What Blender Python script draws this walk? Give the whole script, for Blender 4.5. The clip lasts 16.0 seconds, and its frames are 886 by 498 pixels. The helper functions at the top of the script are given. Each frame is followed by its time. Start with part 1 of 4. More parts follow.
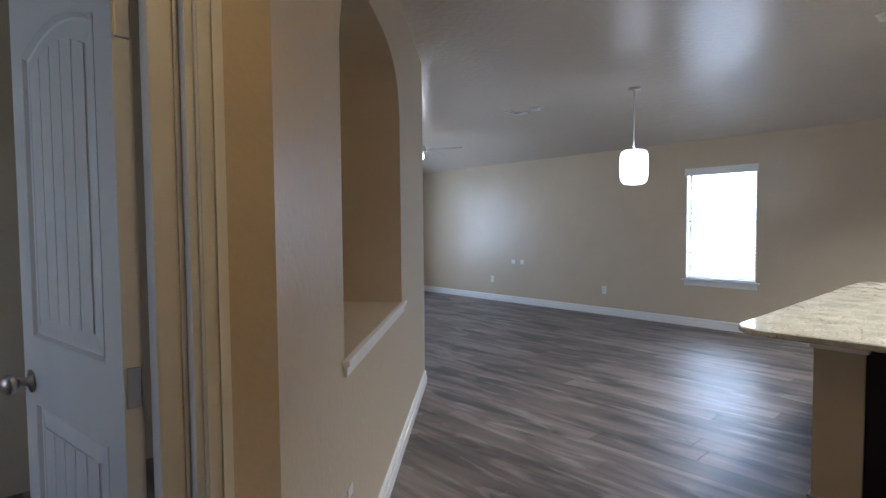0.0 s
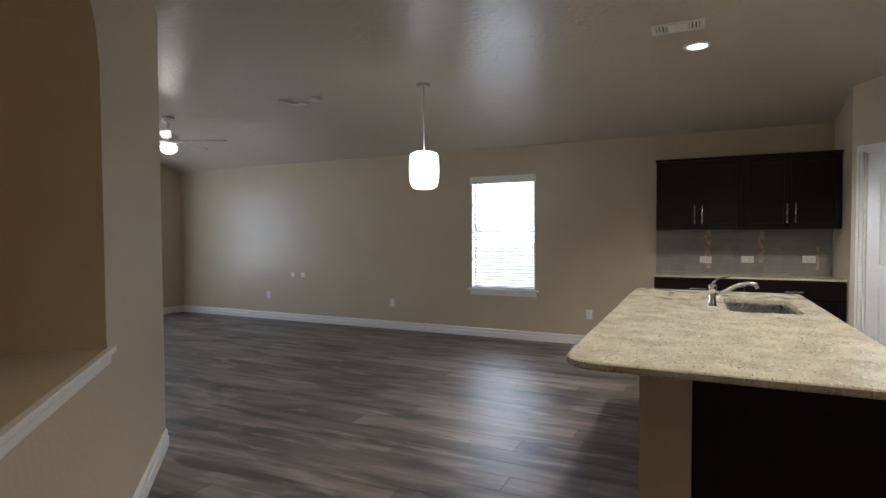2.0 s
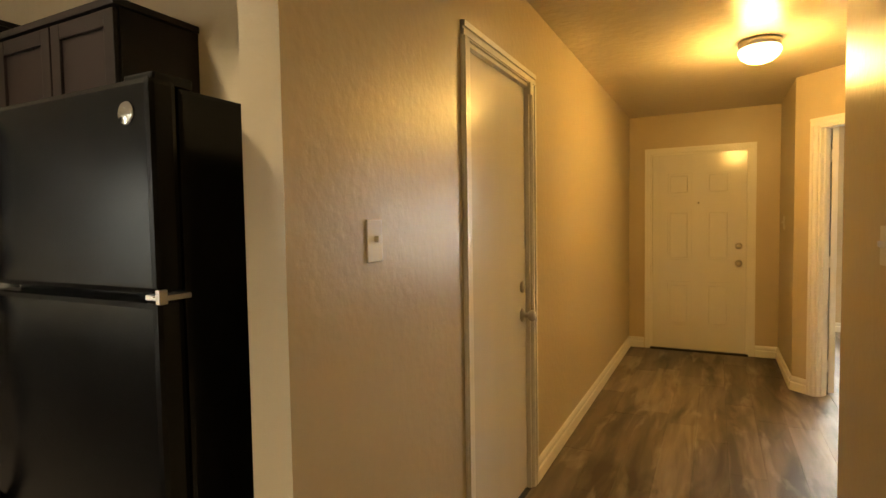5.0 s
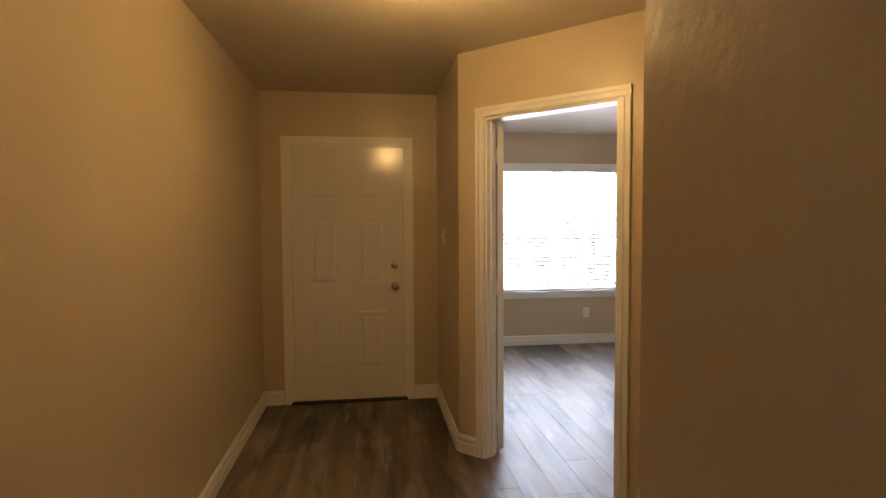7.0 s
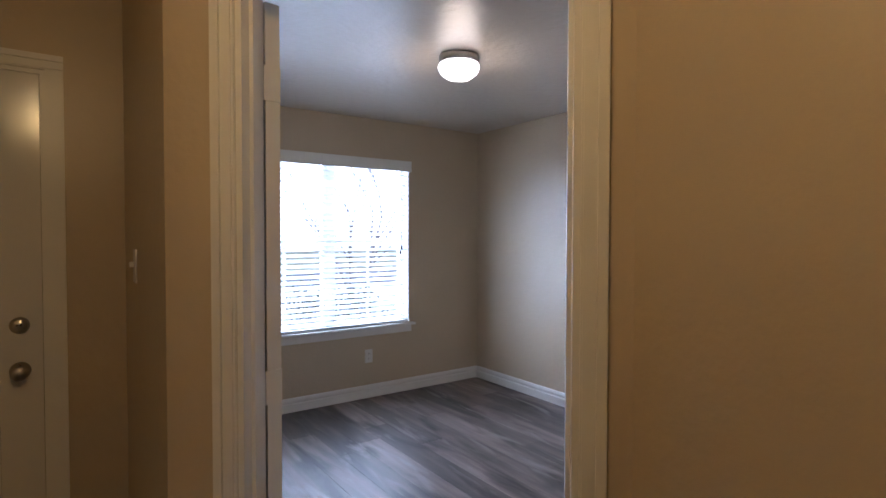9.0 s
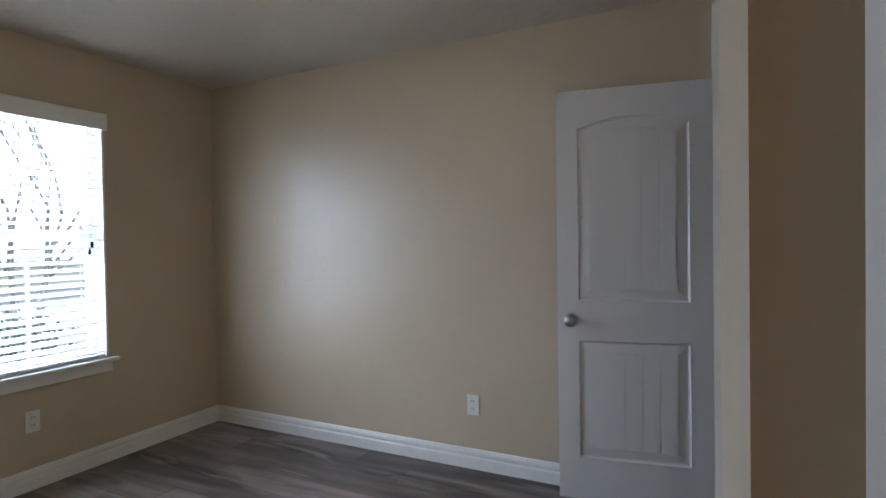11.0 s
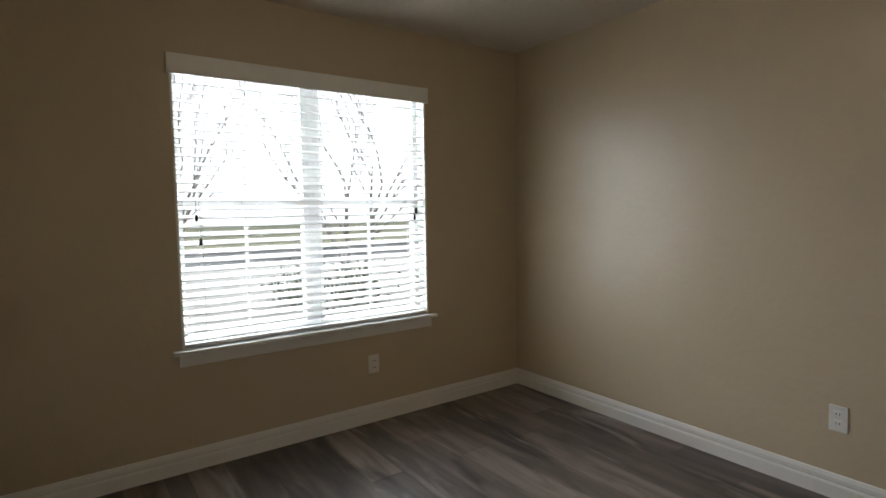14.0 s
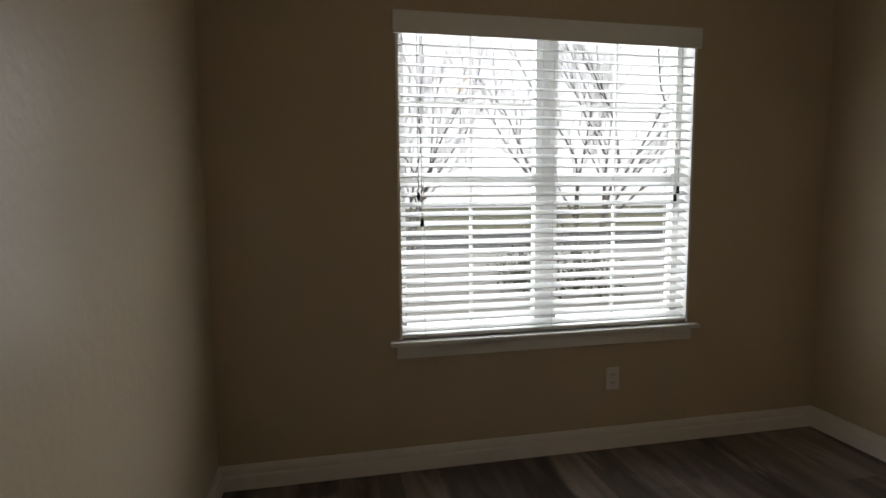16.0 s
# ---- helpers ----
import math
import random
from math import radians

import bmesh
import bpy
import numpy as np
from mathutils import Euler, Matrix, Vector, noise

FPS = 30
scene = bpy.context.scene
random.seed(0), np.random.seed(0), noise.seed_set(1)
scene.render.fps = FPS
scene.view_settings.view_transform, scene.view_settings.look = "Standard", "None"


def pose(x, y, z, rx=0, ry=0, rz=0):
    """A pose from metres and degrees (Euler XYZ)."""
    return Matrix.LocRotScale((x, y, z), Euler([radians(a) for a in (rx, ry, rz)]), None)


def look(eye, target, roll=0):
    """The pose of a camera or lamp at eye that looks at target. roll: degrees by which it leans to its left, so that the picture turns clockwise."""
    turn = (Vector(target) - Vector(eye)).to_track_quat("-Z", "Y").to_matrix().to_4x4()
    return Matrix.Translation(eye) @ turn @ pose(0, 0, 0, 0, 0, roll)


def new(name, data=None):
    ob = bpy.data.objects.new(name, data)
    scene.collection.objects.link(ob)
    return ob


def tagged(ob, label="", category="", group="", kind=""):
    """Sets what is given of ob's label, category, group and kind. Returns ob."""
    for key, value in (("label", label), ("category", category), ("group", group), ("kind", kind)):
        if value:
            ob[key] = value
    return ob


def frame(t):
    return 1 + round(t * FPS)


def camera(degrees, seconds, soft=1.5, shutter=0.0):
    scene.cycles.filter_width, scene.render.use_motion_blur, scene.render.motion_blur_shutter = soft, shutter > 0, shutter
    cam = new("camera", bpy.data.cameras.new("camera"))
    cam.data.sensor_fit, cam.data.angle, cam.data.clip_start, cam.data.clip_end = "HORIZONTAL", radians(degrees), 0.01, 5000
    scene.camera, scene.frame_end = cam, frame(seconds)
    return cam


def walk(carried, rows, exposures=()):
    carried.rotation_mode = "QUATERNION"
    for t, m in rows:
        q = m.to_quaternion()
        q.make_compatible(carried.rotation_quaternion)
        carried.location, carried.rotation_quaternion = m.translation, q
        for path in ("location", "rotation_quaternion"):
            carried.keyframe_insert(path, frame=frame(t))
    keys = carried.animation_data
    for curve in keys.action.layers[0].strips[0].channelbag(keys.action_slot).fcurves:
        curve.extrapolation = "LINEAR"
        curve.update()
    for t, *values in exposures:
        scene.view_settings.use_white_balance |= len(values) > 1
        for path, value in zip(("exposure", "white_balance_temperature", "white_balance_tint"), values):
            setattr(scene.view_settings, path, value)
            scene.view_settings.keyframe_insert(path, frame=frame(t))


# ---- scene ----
cam = camera(79.0, 16.0)

PATH = [
    (0, (0.072, 0.087, 1.376), (1.41, 1.571, 1.286), -0.5),
    (0.5, (0.263, 0.357, 1.377), (1.592, 1.85, 1.292), -0.2),
    (1, (0.511, 0.507, 1.361), (1.89, 1.954, 1.286), -0.3),
    (1.5, (0.647, 0.556, 1.378), (2.205, 1.808, 1.309), -0.7),
    (2, (0.722, 0.565, 1.365), (2.53, 1.417, 1.303), -0.3),
    (2.5, (0.768, 0.514, 1.375), (2.753, 0.754, 1.315), -0.3),
    (3, (0.725, 0.417, 1.367), (2.688, 0.041, 1.302), -0.5),
    (3.5, (0.725, 0.352, 1.368), (2.519, -0.529, 1.286), -0.7),
    (4, (0.774, 0.217, 1.328), (2.304, -1.068, 1.246), -0.5),
    (4.5, (0.882, -0.074, 1.371), (2.103, -1.655, 1.274), -0.8),
    (5, (1.017, -0.387, 1.366), (1.923, -2.167, 1.269), -0.9),
    (7.5, (1.016, -2.602, 1.447), (0.482, -4.527, 1.351), -0.0),
    (8, (0.964, -3.05, 1.46), (0.171, -4.884, 1.381), 0.2),
    (8.5, (0.83, -3.502, 1.438), (-0.193, -5.22, 1.372), 0.2),
    (9, (0.678, -3.922, 1.428), (-0.474, -5.556, 1.377), 0.1),
    (9.5, (0.518, -4.272, 1.437), (-0.747, -5.820, 1.401), 0.0),
    (10, (0.343, -4.503, 1.383), (-1.103, -5.875, 1.385), -0.4),
    (12.5, (-0.03, -5.195, 1.29), (-1.981, -5.607, 1.144), -0.0),
    (13, (-0.003, -5.232, 1.332), (-1.827, -6.037, 1.173), -0.5),
    (13.5, (0.045, -5.227, 1.317), (-1.481, -6.511, 1.174), -0.6),
    (14, (0.049, -5.195, 1.319), (-1.106, -6.821, 1.173), -0.9),
    (14.5, (0.049, -5.194, 1.342), (-0.739, -7.025, 1.176), -0.8),
    (15, (0.09, -5.246, 1.323), (-0.424, -7.171, 1.143), -0.5),
    (15.5, (0.05, -5.385, 1.298), (-0.31, -7.343, 1.108), -0.5),
    (16, (-0.124, -5.719, 1.298), (-0.528, -7.667, 1.099), -0.5),
]
EXPOSURES = [(0, 0.95, 4900, 13), (0.5, 0.75, 5200, 14), (1.0, 0.7, 5500, 15), (2.0, 0.4, 5500, 13), (2.5, 0.5, 5500, 10), (3.5, 1.0, 6200, 9), (4.5, 1.25, 7400, 7), (5.0, 1.25, 8000, 6), (7.5, -0.05, 5450, 20), (9.0, -0.45, 4950, 20), (10.0, -0.65, 4800, 16), (12.5, -0.45, 6200, 10), (14.0, -1.1, 6300, 11), (15.5, -1.85, 6500, 13), (16.0, -1.85, 6600, 14)]
walk(cam, [(t, look(eye, goal, roll)) for t, eye, goal, roll in PATH], EXPOSURES)

C1, C2 = 2.745, 2.445
CANS = ((5.2, 0.57), (5.12, -0.81), (3.1, 0.57), (3.1, -0.81))

# ---- light ----
world = bpy.data.worlds.new("sky")
scene.world = world
world.use_nodes = True
wn = world.node_tree
sky = wn.nodes.new("ShaderNodeTexSky")
sky.sky_type, sky.sun_disc = "NISHITA", False
sky.sun_elevation, sky.sun_rotation, sky.dust_density = radians(38), radians(200), 4.0
hs = wn.nodes.new("ShaderNodeHueSaturation")
hs.inputs["Saturation"].default_value = 0.35
wn.links.new(sky.outputs[0], hs.inputs["Color"])
wn.links.new(hs.outputs[0], wn.nodes["Background"].inputs[0])
wn.nodes["Background"].inputs[1].default_value = 0.14


def lamp(name, kind, power, colour, m, **more):
    d = bpy.data.lights.new(name, kind)
    d.energy, d.color = power, colour
    for k, v in more.items():
        if k == "size":
            d.shape, d.size, d.size_y = "RECTANGLE", v[0], v[1]
        elif k == "radius":
            d.shadow_soft_size = v
        elif k == "spot":
            d.spot_size, d.spot_blend = radians(v), 0.6
    ob = new(name, d)
    ob.matrix_world = m
    return ob


sun = lamp("sun", "SUN", 4.0, (1, 0.96, 0.9), look((0, 0, 20), (4, 9, 0)))
sun.data.angle = radians(12)
DAY = (0.86, 0.93, 1.0)
lamp("window_light", "AREA", 15, DAY, look((7.455, 2.81, 1.36), (0, 2.81, 1.1)), size=(0.8, 1.35))
lamp("window_light", "AREA", 98, DAY, look((-1.17, -8.30, 1.36), (-1.17, 0, 1.1)), size=(1.4, 1.4))
lamp("window_light", "AREA", 5.0, DAY, look((-2.48, 2.5, 1.45), (0, 2.4, 1.2)), size=(1.3, 1.3))
lamp("window_light", "AREA", 27.0, DAY, look((5.2, 8.80, 1.35), (5.4, 0, 1.0)), size=(1.6, 1.6))
WARM = (1.0, 0.59, 0.17)
lamp("hall_bulb", "POINT", 21, WARM, pose(0.79, -4.24, 2.24), radius=0.10)
lamp("bedroom_bulb", "POINT", 6.5, (1, 0.72, 0.42), pose(-1.17, -6.39, 2.22), radius=0.10)
lamp("pendant_bulb", "POINT", 5, (1, 0.88, 0.72), pose(5.22, 2.875, 1.96), radius=0.14)
lamp("corridor_bulb", "POINT", 6.0, WARM, pose(0.62, 0.05, C1 - 0.18), radius=0.10)
lamp("fan_bulb", "POINT", 3.6, (1, 0.85, 0.65), pose(5.15, 6.25, 2.18), radius=0.08)
for cx, cy in CANS:
    lamp("can_bulb", "SPOT", 80, (1, 0.87, 0.67), pose(cx, cy, 2.70), radius=0.05, spot=126)


# ---- materials ----
def mat(name, col, rough=0.6, metal=0.0, vary=0.06, scale=6.0, bump=0.0, bscale=60.0, detail=4.0, coat=0.0, emit=None, rnd=0.0, stretch=None, rvar=0.07, bdist=0.004):
    m = bpy.data.materials.new(name)
    m.use_nodes = True
    nt = m.node_tree
    b = nt.nodes["Principled BSDF"]
    b.inputs["Roughness"].default_value, b.inputs["Metallic"].default_value = rough, metal
    b.inputs["Coat Weight"].default_value = coat
    tc = nt.nodes.new("ShaderNodeNewGeometry")
    src = tc.outputs["Position"]
    if stretch:
        mp = nt.nodes.new("ShaderNodeMapping")
        mp.inputs["Scale"].default_value = stretch
        nt.links.new(src, mp.inputs[0])
        src = mp.outputs[0]
    n1 = nt.nodes.new("ShaderNodeTexNoise")
    n1.inputs["Scale"].default_value, n1.inputs["Detail"].default_value = scale, detail
    nt.links.new(src, n1.inputs["Vector"])
    ramp = nt.nodes.new("ShaderNodeValToRGB")
    lo, hi = [c * (1 - vary) for c in col], [min(1, c * (1 + vary)) for c in col]
    ramp.color_ramp.elements[0].position, ramp.color_ramp.elements[1].position = 0.3, 0.7
    ramp.color_ramp.elements[0].color, ramp.color_ramp.elements[1].color = (*lo, 1), (*hi, 1)
    nt.links.new(n1.outputs[0], ramp.inputs[0])
    out = ramp.outputs[0]
    if rnd:
        oi = nt.nodes.new("ShaderNodeObjectInfo")
        gi = nt.nodes.new("ShaderNodeNewGeometry")
        ad = nt.nodes.new("ShaderNodeMath")
        ad.operation = "ADD"
        nt.links.new(oi.outputs["Random"], ad.inputs[0])
        nt.links.new(gi.outputs["Random Per Island"], ad.inputs[1])
        fr = nt.nodes.new("ShaderNodeMath")
        fr.operation = "FRACT"
        nt.links.new(ad.outputs[0], fr.inputs[0])
        mr = nt.nodes.new("ShaderNodeMapRange")
        mr.inputs["To Min"].default_value, mr.inputs["To Max"].default_value = 1 - rnd, 1 + rnd
        nt.links.new(fr.outputs[0], mr.inputs["Value"])
        hv = nt.nodes.new("ShaderNodeHueSaturation")
        nt.links.new(mr.outputs[0], hv.inputs["Value"])
        nt.links.new(out, hv.inputs["Color"])
        out = hv.outputs[0]
    nt.links.new(out, b.inputs["Base Color"])
    if bump:
        n2 = nt.nodes.new("ShaderNodeTexNoise")
        n2.inputs["Scale"].default_value, n2.inputs["Detail"].default_value = bscale, 3
        nt.links.new(src if stretch else tc.outputs["Position"], n2.inputs["Vector"])
        bp = nt.nodes.new("ShaderNodeBump")
        bp.inputs["Strength"].default_value, bp.inputs["Distance"].default_value = bump, bdist
        nt.links.new(n2.outputs[0], bp.inputs["Height"])
        nt.links.new(bp.outputs[0], b.inputs["Normal"])
    rv = nt.nodes.new("ShaderNodeMapRange")
    rv.inputs["To Min"].default_value, rv.inputs["To Max"].default_value = max(0.02, rough - rvar), min(1, rough + rvar)
    nt.links.new(n1.outputs[0], rv.inputs["Value"])
    nt.links.new(rv.outputs[0], b.inputs["Roughness"])
    if emit:
        b.inputs["Emission Color"].default_value, b.inputs["Emission Strength"].default_value = (*emit[0], 1), emit[1]
    return m


WALL = mat("tan_wall_paint", (0.54, 0.452, 0.318), 0.34, vary=0.03, scale=2.5, bump=0.42, bscale=28, bdist=0.0045)
CEIL = mat("ceiling_paint", (0.56, 0.50, 0.42), 0.33, vary=0.03, scale=3, bump=0.8, bscale=19, bdist=0.007)
WHITE = mat("white_trim_paint", (0.78, 0.77, 0.74), 0.32, vary=0.02, scale=9, bump=0.04, bscale=120)
DOORW = mat("white_door_paint", (0.74, 0.73, 0.71), 0.17, vary=0.02, scale=7, bump=0.06, bscale=90, stretch=(1, 1, 0.15))
ESPRESSO = mat("espresso_wood", (0.0065, 0.0036, 0.0034), 0.38, vary=0.35, scale=14, stretch=(1, 1, 0.08))
BLACK = mat("black_appliance", (0.0035, 0.0035, 0.004), 0.25, vary=0.1, scale=20, rvar=0.005)
GLOSS = mat("black_glass", (0.004, 0.004, 0.005), 0.06, vary=0.1, scale=5, rvar=0.01)
CHROME = mat("chrome", (0.75, 0.75, 0.76), 0.12, metal=1.0, vary=0.03, scale=20)
NICKEL = mat("satin_nickel", (0.52, 0.49, 0.45), 0.30, metal=1.0, vary=0.05, scale=30)
STEEL = mat("brushed_steel", (0.45, 0.45, 0.45), 0.28, metal=1.0, vary=0.06, scale=40)
PLASTIC = mat("white_plastic", (0.76, 0.75, 0.72), 0.35, vary=0.02, scale=10)
DARK = mat("dark_gap", (0.02, 0.02, 0.02), 0.8, vary=0.1)
TILE = mat("grey_glazed_tile", (0.30, 0.285, 0.27), 0.25, vary=0.08, scale=5, rnd=0.06)
GROUT = mat("grout", (0.36, 0.34, 0.31), 0.9, vary=0.08, scale=30)
STAIN = mat("bare_adhesive", (0.42, 0.33, 0.24), 0.85, vary=0.4, scale=26, bump=0.4, bscale=60)
BLIND = mat("blind_slat", (0.82, 0.83, 0.80), 0.45, vary=0.02, scale=10)
VINYL = mat("window_vinyl", (0.80, 0.80, 0.78), 0.4, vary=0.02, scale=10)
BARK = mat("bark", (0.36, 0.34, 0.32), 0.9, vary=0.3, scale=12, bump=0.5, bscale=40)
PAVE = mat("pale_concrete", (0.60, 0.59, 0.56), 0.9, vary=0.1, scale=4, bump=0.2, bscale=60)
HAZE_EAST = mat("overcast_haze_east", (0.8, 0.82, 0.85), 1.0, vary=0.02, emit=((0.93, 0.97, 1.0), 1.5))
HAZE = mat("overcast_haze", (0.8, 0.82, 0.85), 1.0, vary=0.02, emit=((0.93, 0.97, 1.0), 3.8))
GRASS = mat("winter_lawn", (0.24, 0.24, 0.14), 0.95, vary=0.4, scale=3, bump=0.6, bscale=40)
LEAF = mat("leaf", (0.06, 0.10, 0.03), 0.7, vary=0.4, scale=6)
BRICKY = mat("far_brick", (0.33, 0.24, 0.19), 0.9, vary=0.15, scale=3)
ROOF = mat("far_roof", (0.16, 0.15, 0.14), 0.9, vary=0.2, scale=5)
ROAD = mat("asphalt", (0.09, 0.09, 0.09), 0.9, vary=0.15, scale=9, bump=0.3, bscale=80)
GLOW = mat("lit_opal_glass", (0.9, 0.88, 0.84), 0.3, vary=0.01, emit=((1, 0.93, 0.84), 2.4))
GLOWW = mat("lit_warm_glass", (0.9, 0.84, 0.7), 0.3, vary=0.01, emit=((1, 0.80, 0.45), 3.6))
GLOWB = mat("lit_frosted_glass", (0.9, 0.86, 0.78), 0.3, vary=0.01, emit=((1, 0.86, 0.68), 6.0))
LENS = mat("lit_can_lens", (0.9, 0.9, 0.86), 0.4, vary=0.01, emit=((1, 0.92, 0.78), 4.0))


for dull, level in ((ESPRESSO, 0.3), (BLACK, 0.18)):
    dull.node_tree.nodes["Principled BSDF"].inputs["Specular IOR Level"].default_value = level


def granite():
    m = mat("speckled_granite", (0.50, 0.46, 0.345), 0.10, vary=0.20, scale=9, detail=8)
    nt = m.node_tree
    b = nt.nodes["Principled BSDF"]
    base = b.inputs["Base Color"].links[0].from_socket
    g = nt.nodes.new("ShaderNodeNewGeometry")
    mp = nt.nodes.new("ShaderNodeMapping")
    mp.inputs["Scale"].default_value, mp.inputs["Rotation"].default_value = (1, 2.4, 1), (0, 0, 0.5)
    nt.links.new(g.outputs["Position"], mp.inputs[0])
    for sc, lo, hi, colour in ((38, 0.58, 0.70, (0.30, 0.22, 0.12)), (75, 0.63, 0.70, (0.09, 0.07, 0.05)), (24, 0.60, 0.72, (0.72, 0.68, 0.58))):
        n = nt.nodes.new("ShaderNodeTexNoise")
        n.inputs["Scale"].default_value, n.inputs["Detail"].default_value = sc, 5
        nt.links.new(mp.outputs[0], n.inputs["Vector"])
        r = nt.nodes.new("ShaderNodeMapRange")
        r.inputs["From Min"].default_value, r.inputs["From Max"].default_value = lo, hi
        nt.links.new(n.outputs[0], r.inputs["Value"])
        mx = nt.nodes.new("ShaderNodeMix")
        mx.data_type = "RGBA"
        mx.inputs[7].default_value = (*colour, 1)
        nt.links.new(r.outputs[0], mx.inputs[0])
        nt.links.new(base, mx.inputs[6])
        base = mx.outputs[2]
    nt.links.new(base, b.inputs["Base Color"])
    return m


GRANITE = granite()


def plank_material():
    m = mat("grey_brown_vinyl_plank", (0.172, 0.144, 0.126), 0.44, rvar=0.14, vary=0.42, scale=15, detail=9, bump=0.16, bscale=22, rnd=0.34, stretch=(1.0, 0.10, 1))
    nt = m.node_tree
    b = nt.nodes["Principled BSDF"]
    b.inputs["Specular IOR Level"].default_value = 0.38
    base = b.inputs["Base Color"].links[0].from_socket
    g = nt.nodes.new("ShaderNodeNewGeometry")
    mp = nt.nodes.new("ShaderNodeMapping")
    mp.inputs["Scale"].default_value = (6.0, 1.1, 1)
    nt.links.new(g.outputs["Position"], mp.inputs[0])
    for sc, lo, hi, colour in ((1.0, 0.47, 0.64, (0.036, 0.030, 0.028)), (1.7, 0.56, 0.74, (0.33, 0.30, 0.27))):
        n = nt.nodes.new("ShaderNodeTexNoise")
        n.inputs["Scale"].default_value, n.inputs["Detail"].default_value, n.inputs["Distortion"].default_value = sc, 6, 0.6
        nt.links.new(mp.outputs[0], n.inputs["Vector"])
        q = nt.nodes.new("ShaderNodeMapRange")
        q.inputs["From Min"].default_value, q.inputs["From Max"].default_value, q.inputs["To Max"].default_value = lo, hi, 0.85
        nt.links.new(n.outputs[0], q.inputs["Value"])
        mx = nt.nodes.new("ShaderNodeMix")
        mx.data_type = "RGBA"
        mx.inputs[7].default_value = (*colour, 1)
        nt.links.new(q.outputs[0], mx.inputs[0])
        nt.links.new(base, mx.inputs[6])
        base = mx.outputs[2]
    nt.links.new(base, b.inputs["Base Color"])
    return m


PLANK = plank_material()


def pane_glass():
    m = bpy.data.materials.new("pane_glass")
    m.use_nodes = True
    nt = m.node_tree
    nt.nodes.remove(nt.nodes["Principled BSDF"])
    t, g, mx = nt.nodes.new("ShaderNodeBsdfTransparent"), nt.nodes.new("ShaderNodeBsdfGlossy"), nt.nodes.new("ShaderNodeMixShader")
    g.inputs["Roughness"].default_value = 0.02
    mx.inputs[0].default_value = 0.05
    nt.links.new(t.outputs[0], mx.inputs[1])
    nt.links.new(g.outputs[0], mx.inputs[2])
    nt.links.new(mx.outputs[0], nt.nodes["Material Output"].inputs[0])
    return m


GLASS = pane_glass()


# ---- shaping helpers ----
def box(bm, x0, x1, y0, y1, z0, z1, bevel=0.0):
    x0, x1, y0, y1, z0, z1 = min(x0, x1), max(x0, x1), min(y0, y1), max(y0, y1), min(z0, z1), max(z0, z1)
    v = [bm.verts.new((x, y, z)) for z in (z0, z1) for x, y in ((x0, y0), (x1, y0), (x1, y1), (x0, y1))]
    fs = [bm.faces.new([v[i] for i in q]) for q in ((3, 2, 1, 0), (4, 5, 6, 7), (0, 1, 5, 4), (1, 2, 6, 5), (2, 3, 7, 6), (3, 0, 4, 7))]
    if bevel:
        es = list({e for f in fs for e in f.edges})
        bmesh.ops.bevel(bm, geom=es, offset=bevel, segments=2, affect="EDGES", profile=0.6)
    return bm


def boxes(*rows, bevel=0.0):
    bm = bmesh.new()
    for r in rows:
        box(bm, *r, bevel=bevel)
    return bm


def lathe(profile, seg=28, m=None):
    bm = bmesh.new()
    rings = []
    for r, z in profile:
        if r < 1e-5:
            rings.append([bm.verts.new((0, 0, z))])
        else:
            rings.append([bm.verts.new((r * math.cos(2 * math.pi * i / seg), r * math.sin(2 * math.pi * i / seg), z)) for i in range(seg)])
    for a, b in zip(rings, rings[1:]):
        for i in range(seg):
            j = (i + 1) % seg
            q = [a[i % len(a)], a[j % len(a)], b[j % len(b)], b[i % len(b)]]
            q = list(dict.fromkeys(q))
            if len(q) > 2:
                bm.faces.new(q)
    bmesh.ops.recalc_face_normals(bm, faces=bm.faces)
    for f in bm.faces:
        f.smooth = True
    if m is not None:
        bm.transform(m)
    return bm


def tube(points, r, seg=12, r1=None, bm=None):
    bm = bm or bmesh.new()
    pts = [Vector(p) for p in points]
    rings = []
    for i, p in enumerate(pts):
        d = (pts[min(i + 1, len(pts) - 1)] - pts[max(i - 1, 0)]).normalized()
        q = d.to_track_quat("Z", "Y")
        rr = r if r1 is None else r + (r1 - r) * i / max(1, len(pts) - 1)
        rings.append([bm.verts.new(p + q @ Vector((rr * math.cos(2 * math.pi * k / seg), rr * math.sin(2 * math.pi * k / seg), 0))) for k in range(seg)])
    for a, b in zip(rings, rings[1:]):
        for k in range(seg):
            bm.faces.new((a[k], a[(k + 1) % seg], b[(k + 1) % seg], b[k])).smooth = True
    bm.faces.new(rings[0][::-1])
    bm.faces.new(rings[-1])
    return bm


def extrude_poly(pts, depth):
    """A flat outline in x and z, made deep along y."""
    bm = bmesh.new()
    a = [bm.verts.new((x, 0, z)) for x, z in pts]
    b = [bm.verts.new((x, depth, z)) for x, z in pts]
    bm.faces.new(a)
    bm.faces.new(b[::-1])
    for i in range(len(pts)):
        j = (i + 1) % len(pts)
        bm.faces.new((a[j], a[i], b[i], b[j]))
    bmesh.ops.recalc_face_normals(bm, faces=bm.faces)
    return bm


def part(name, bm, material, parent=None, label="", m=None):
    me = bpy.data.meshes.new(name)
    bm.to_mesh(me)
    bm.free()
    me.materials.append(material)
    ob = new(name, me)
    if parent is not None:
        ob.parent = parent
    if m is not None:
        ob.matrix_basis = m
    if label:
        ob["label"] = label
    return ob


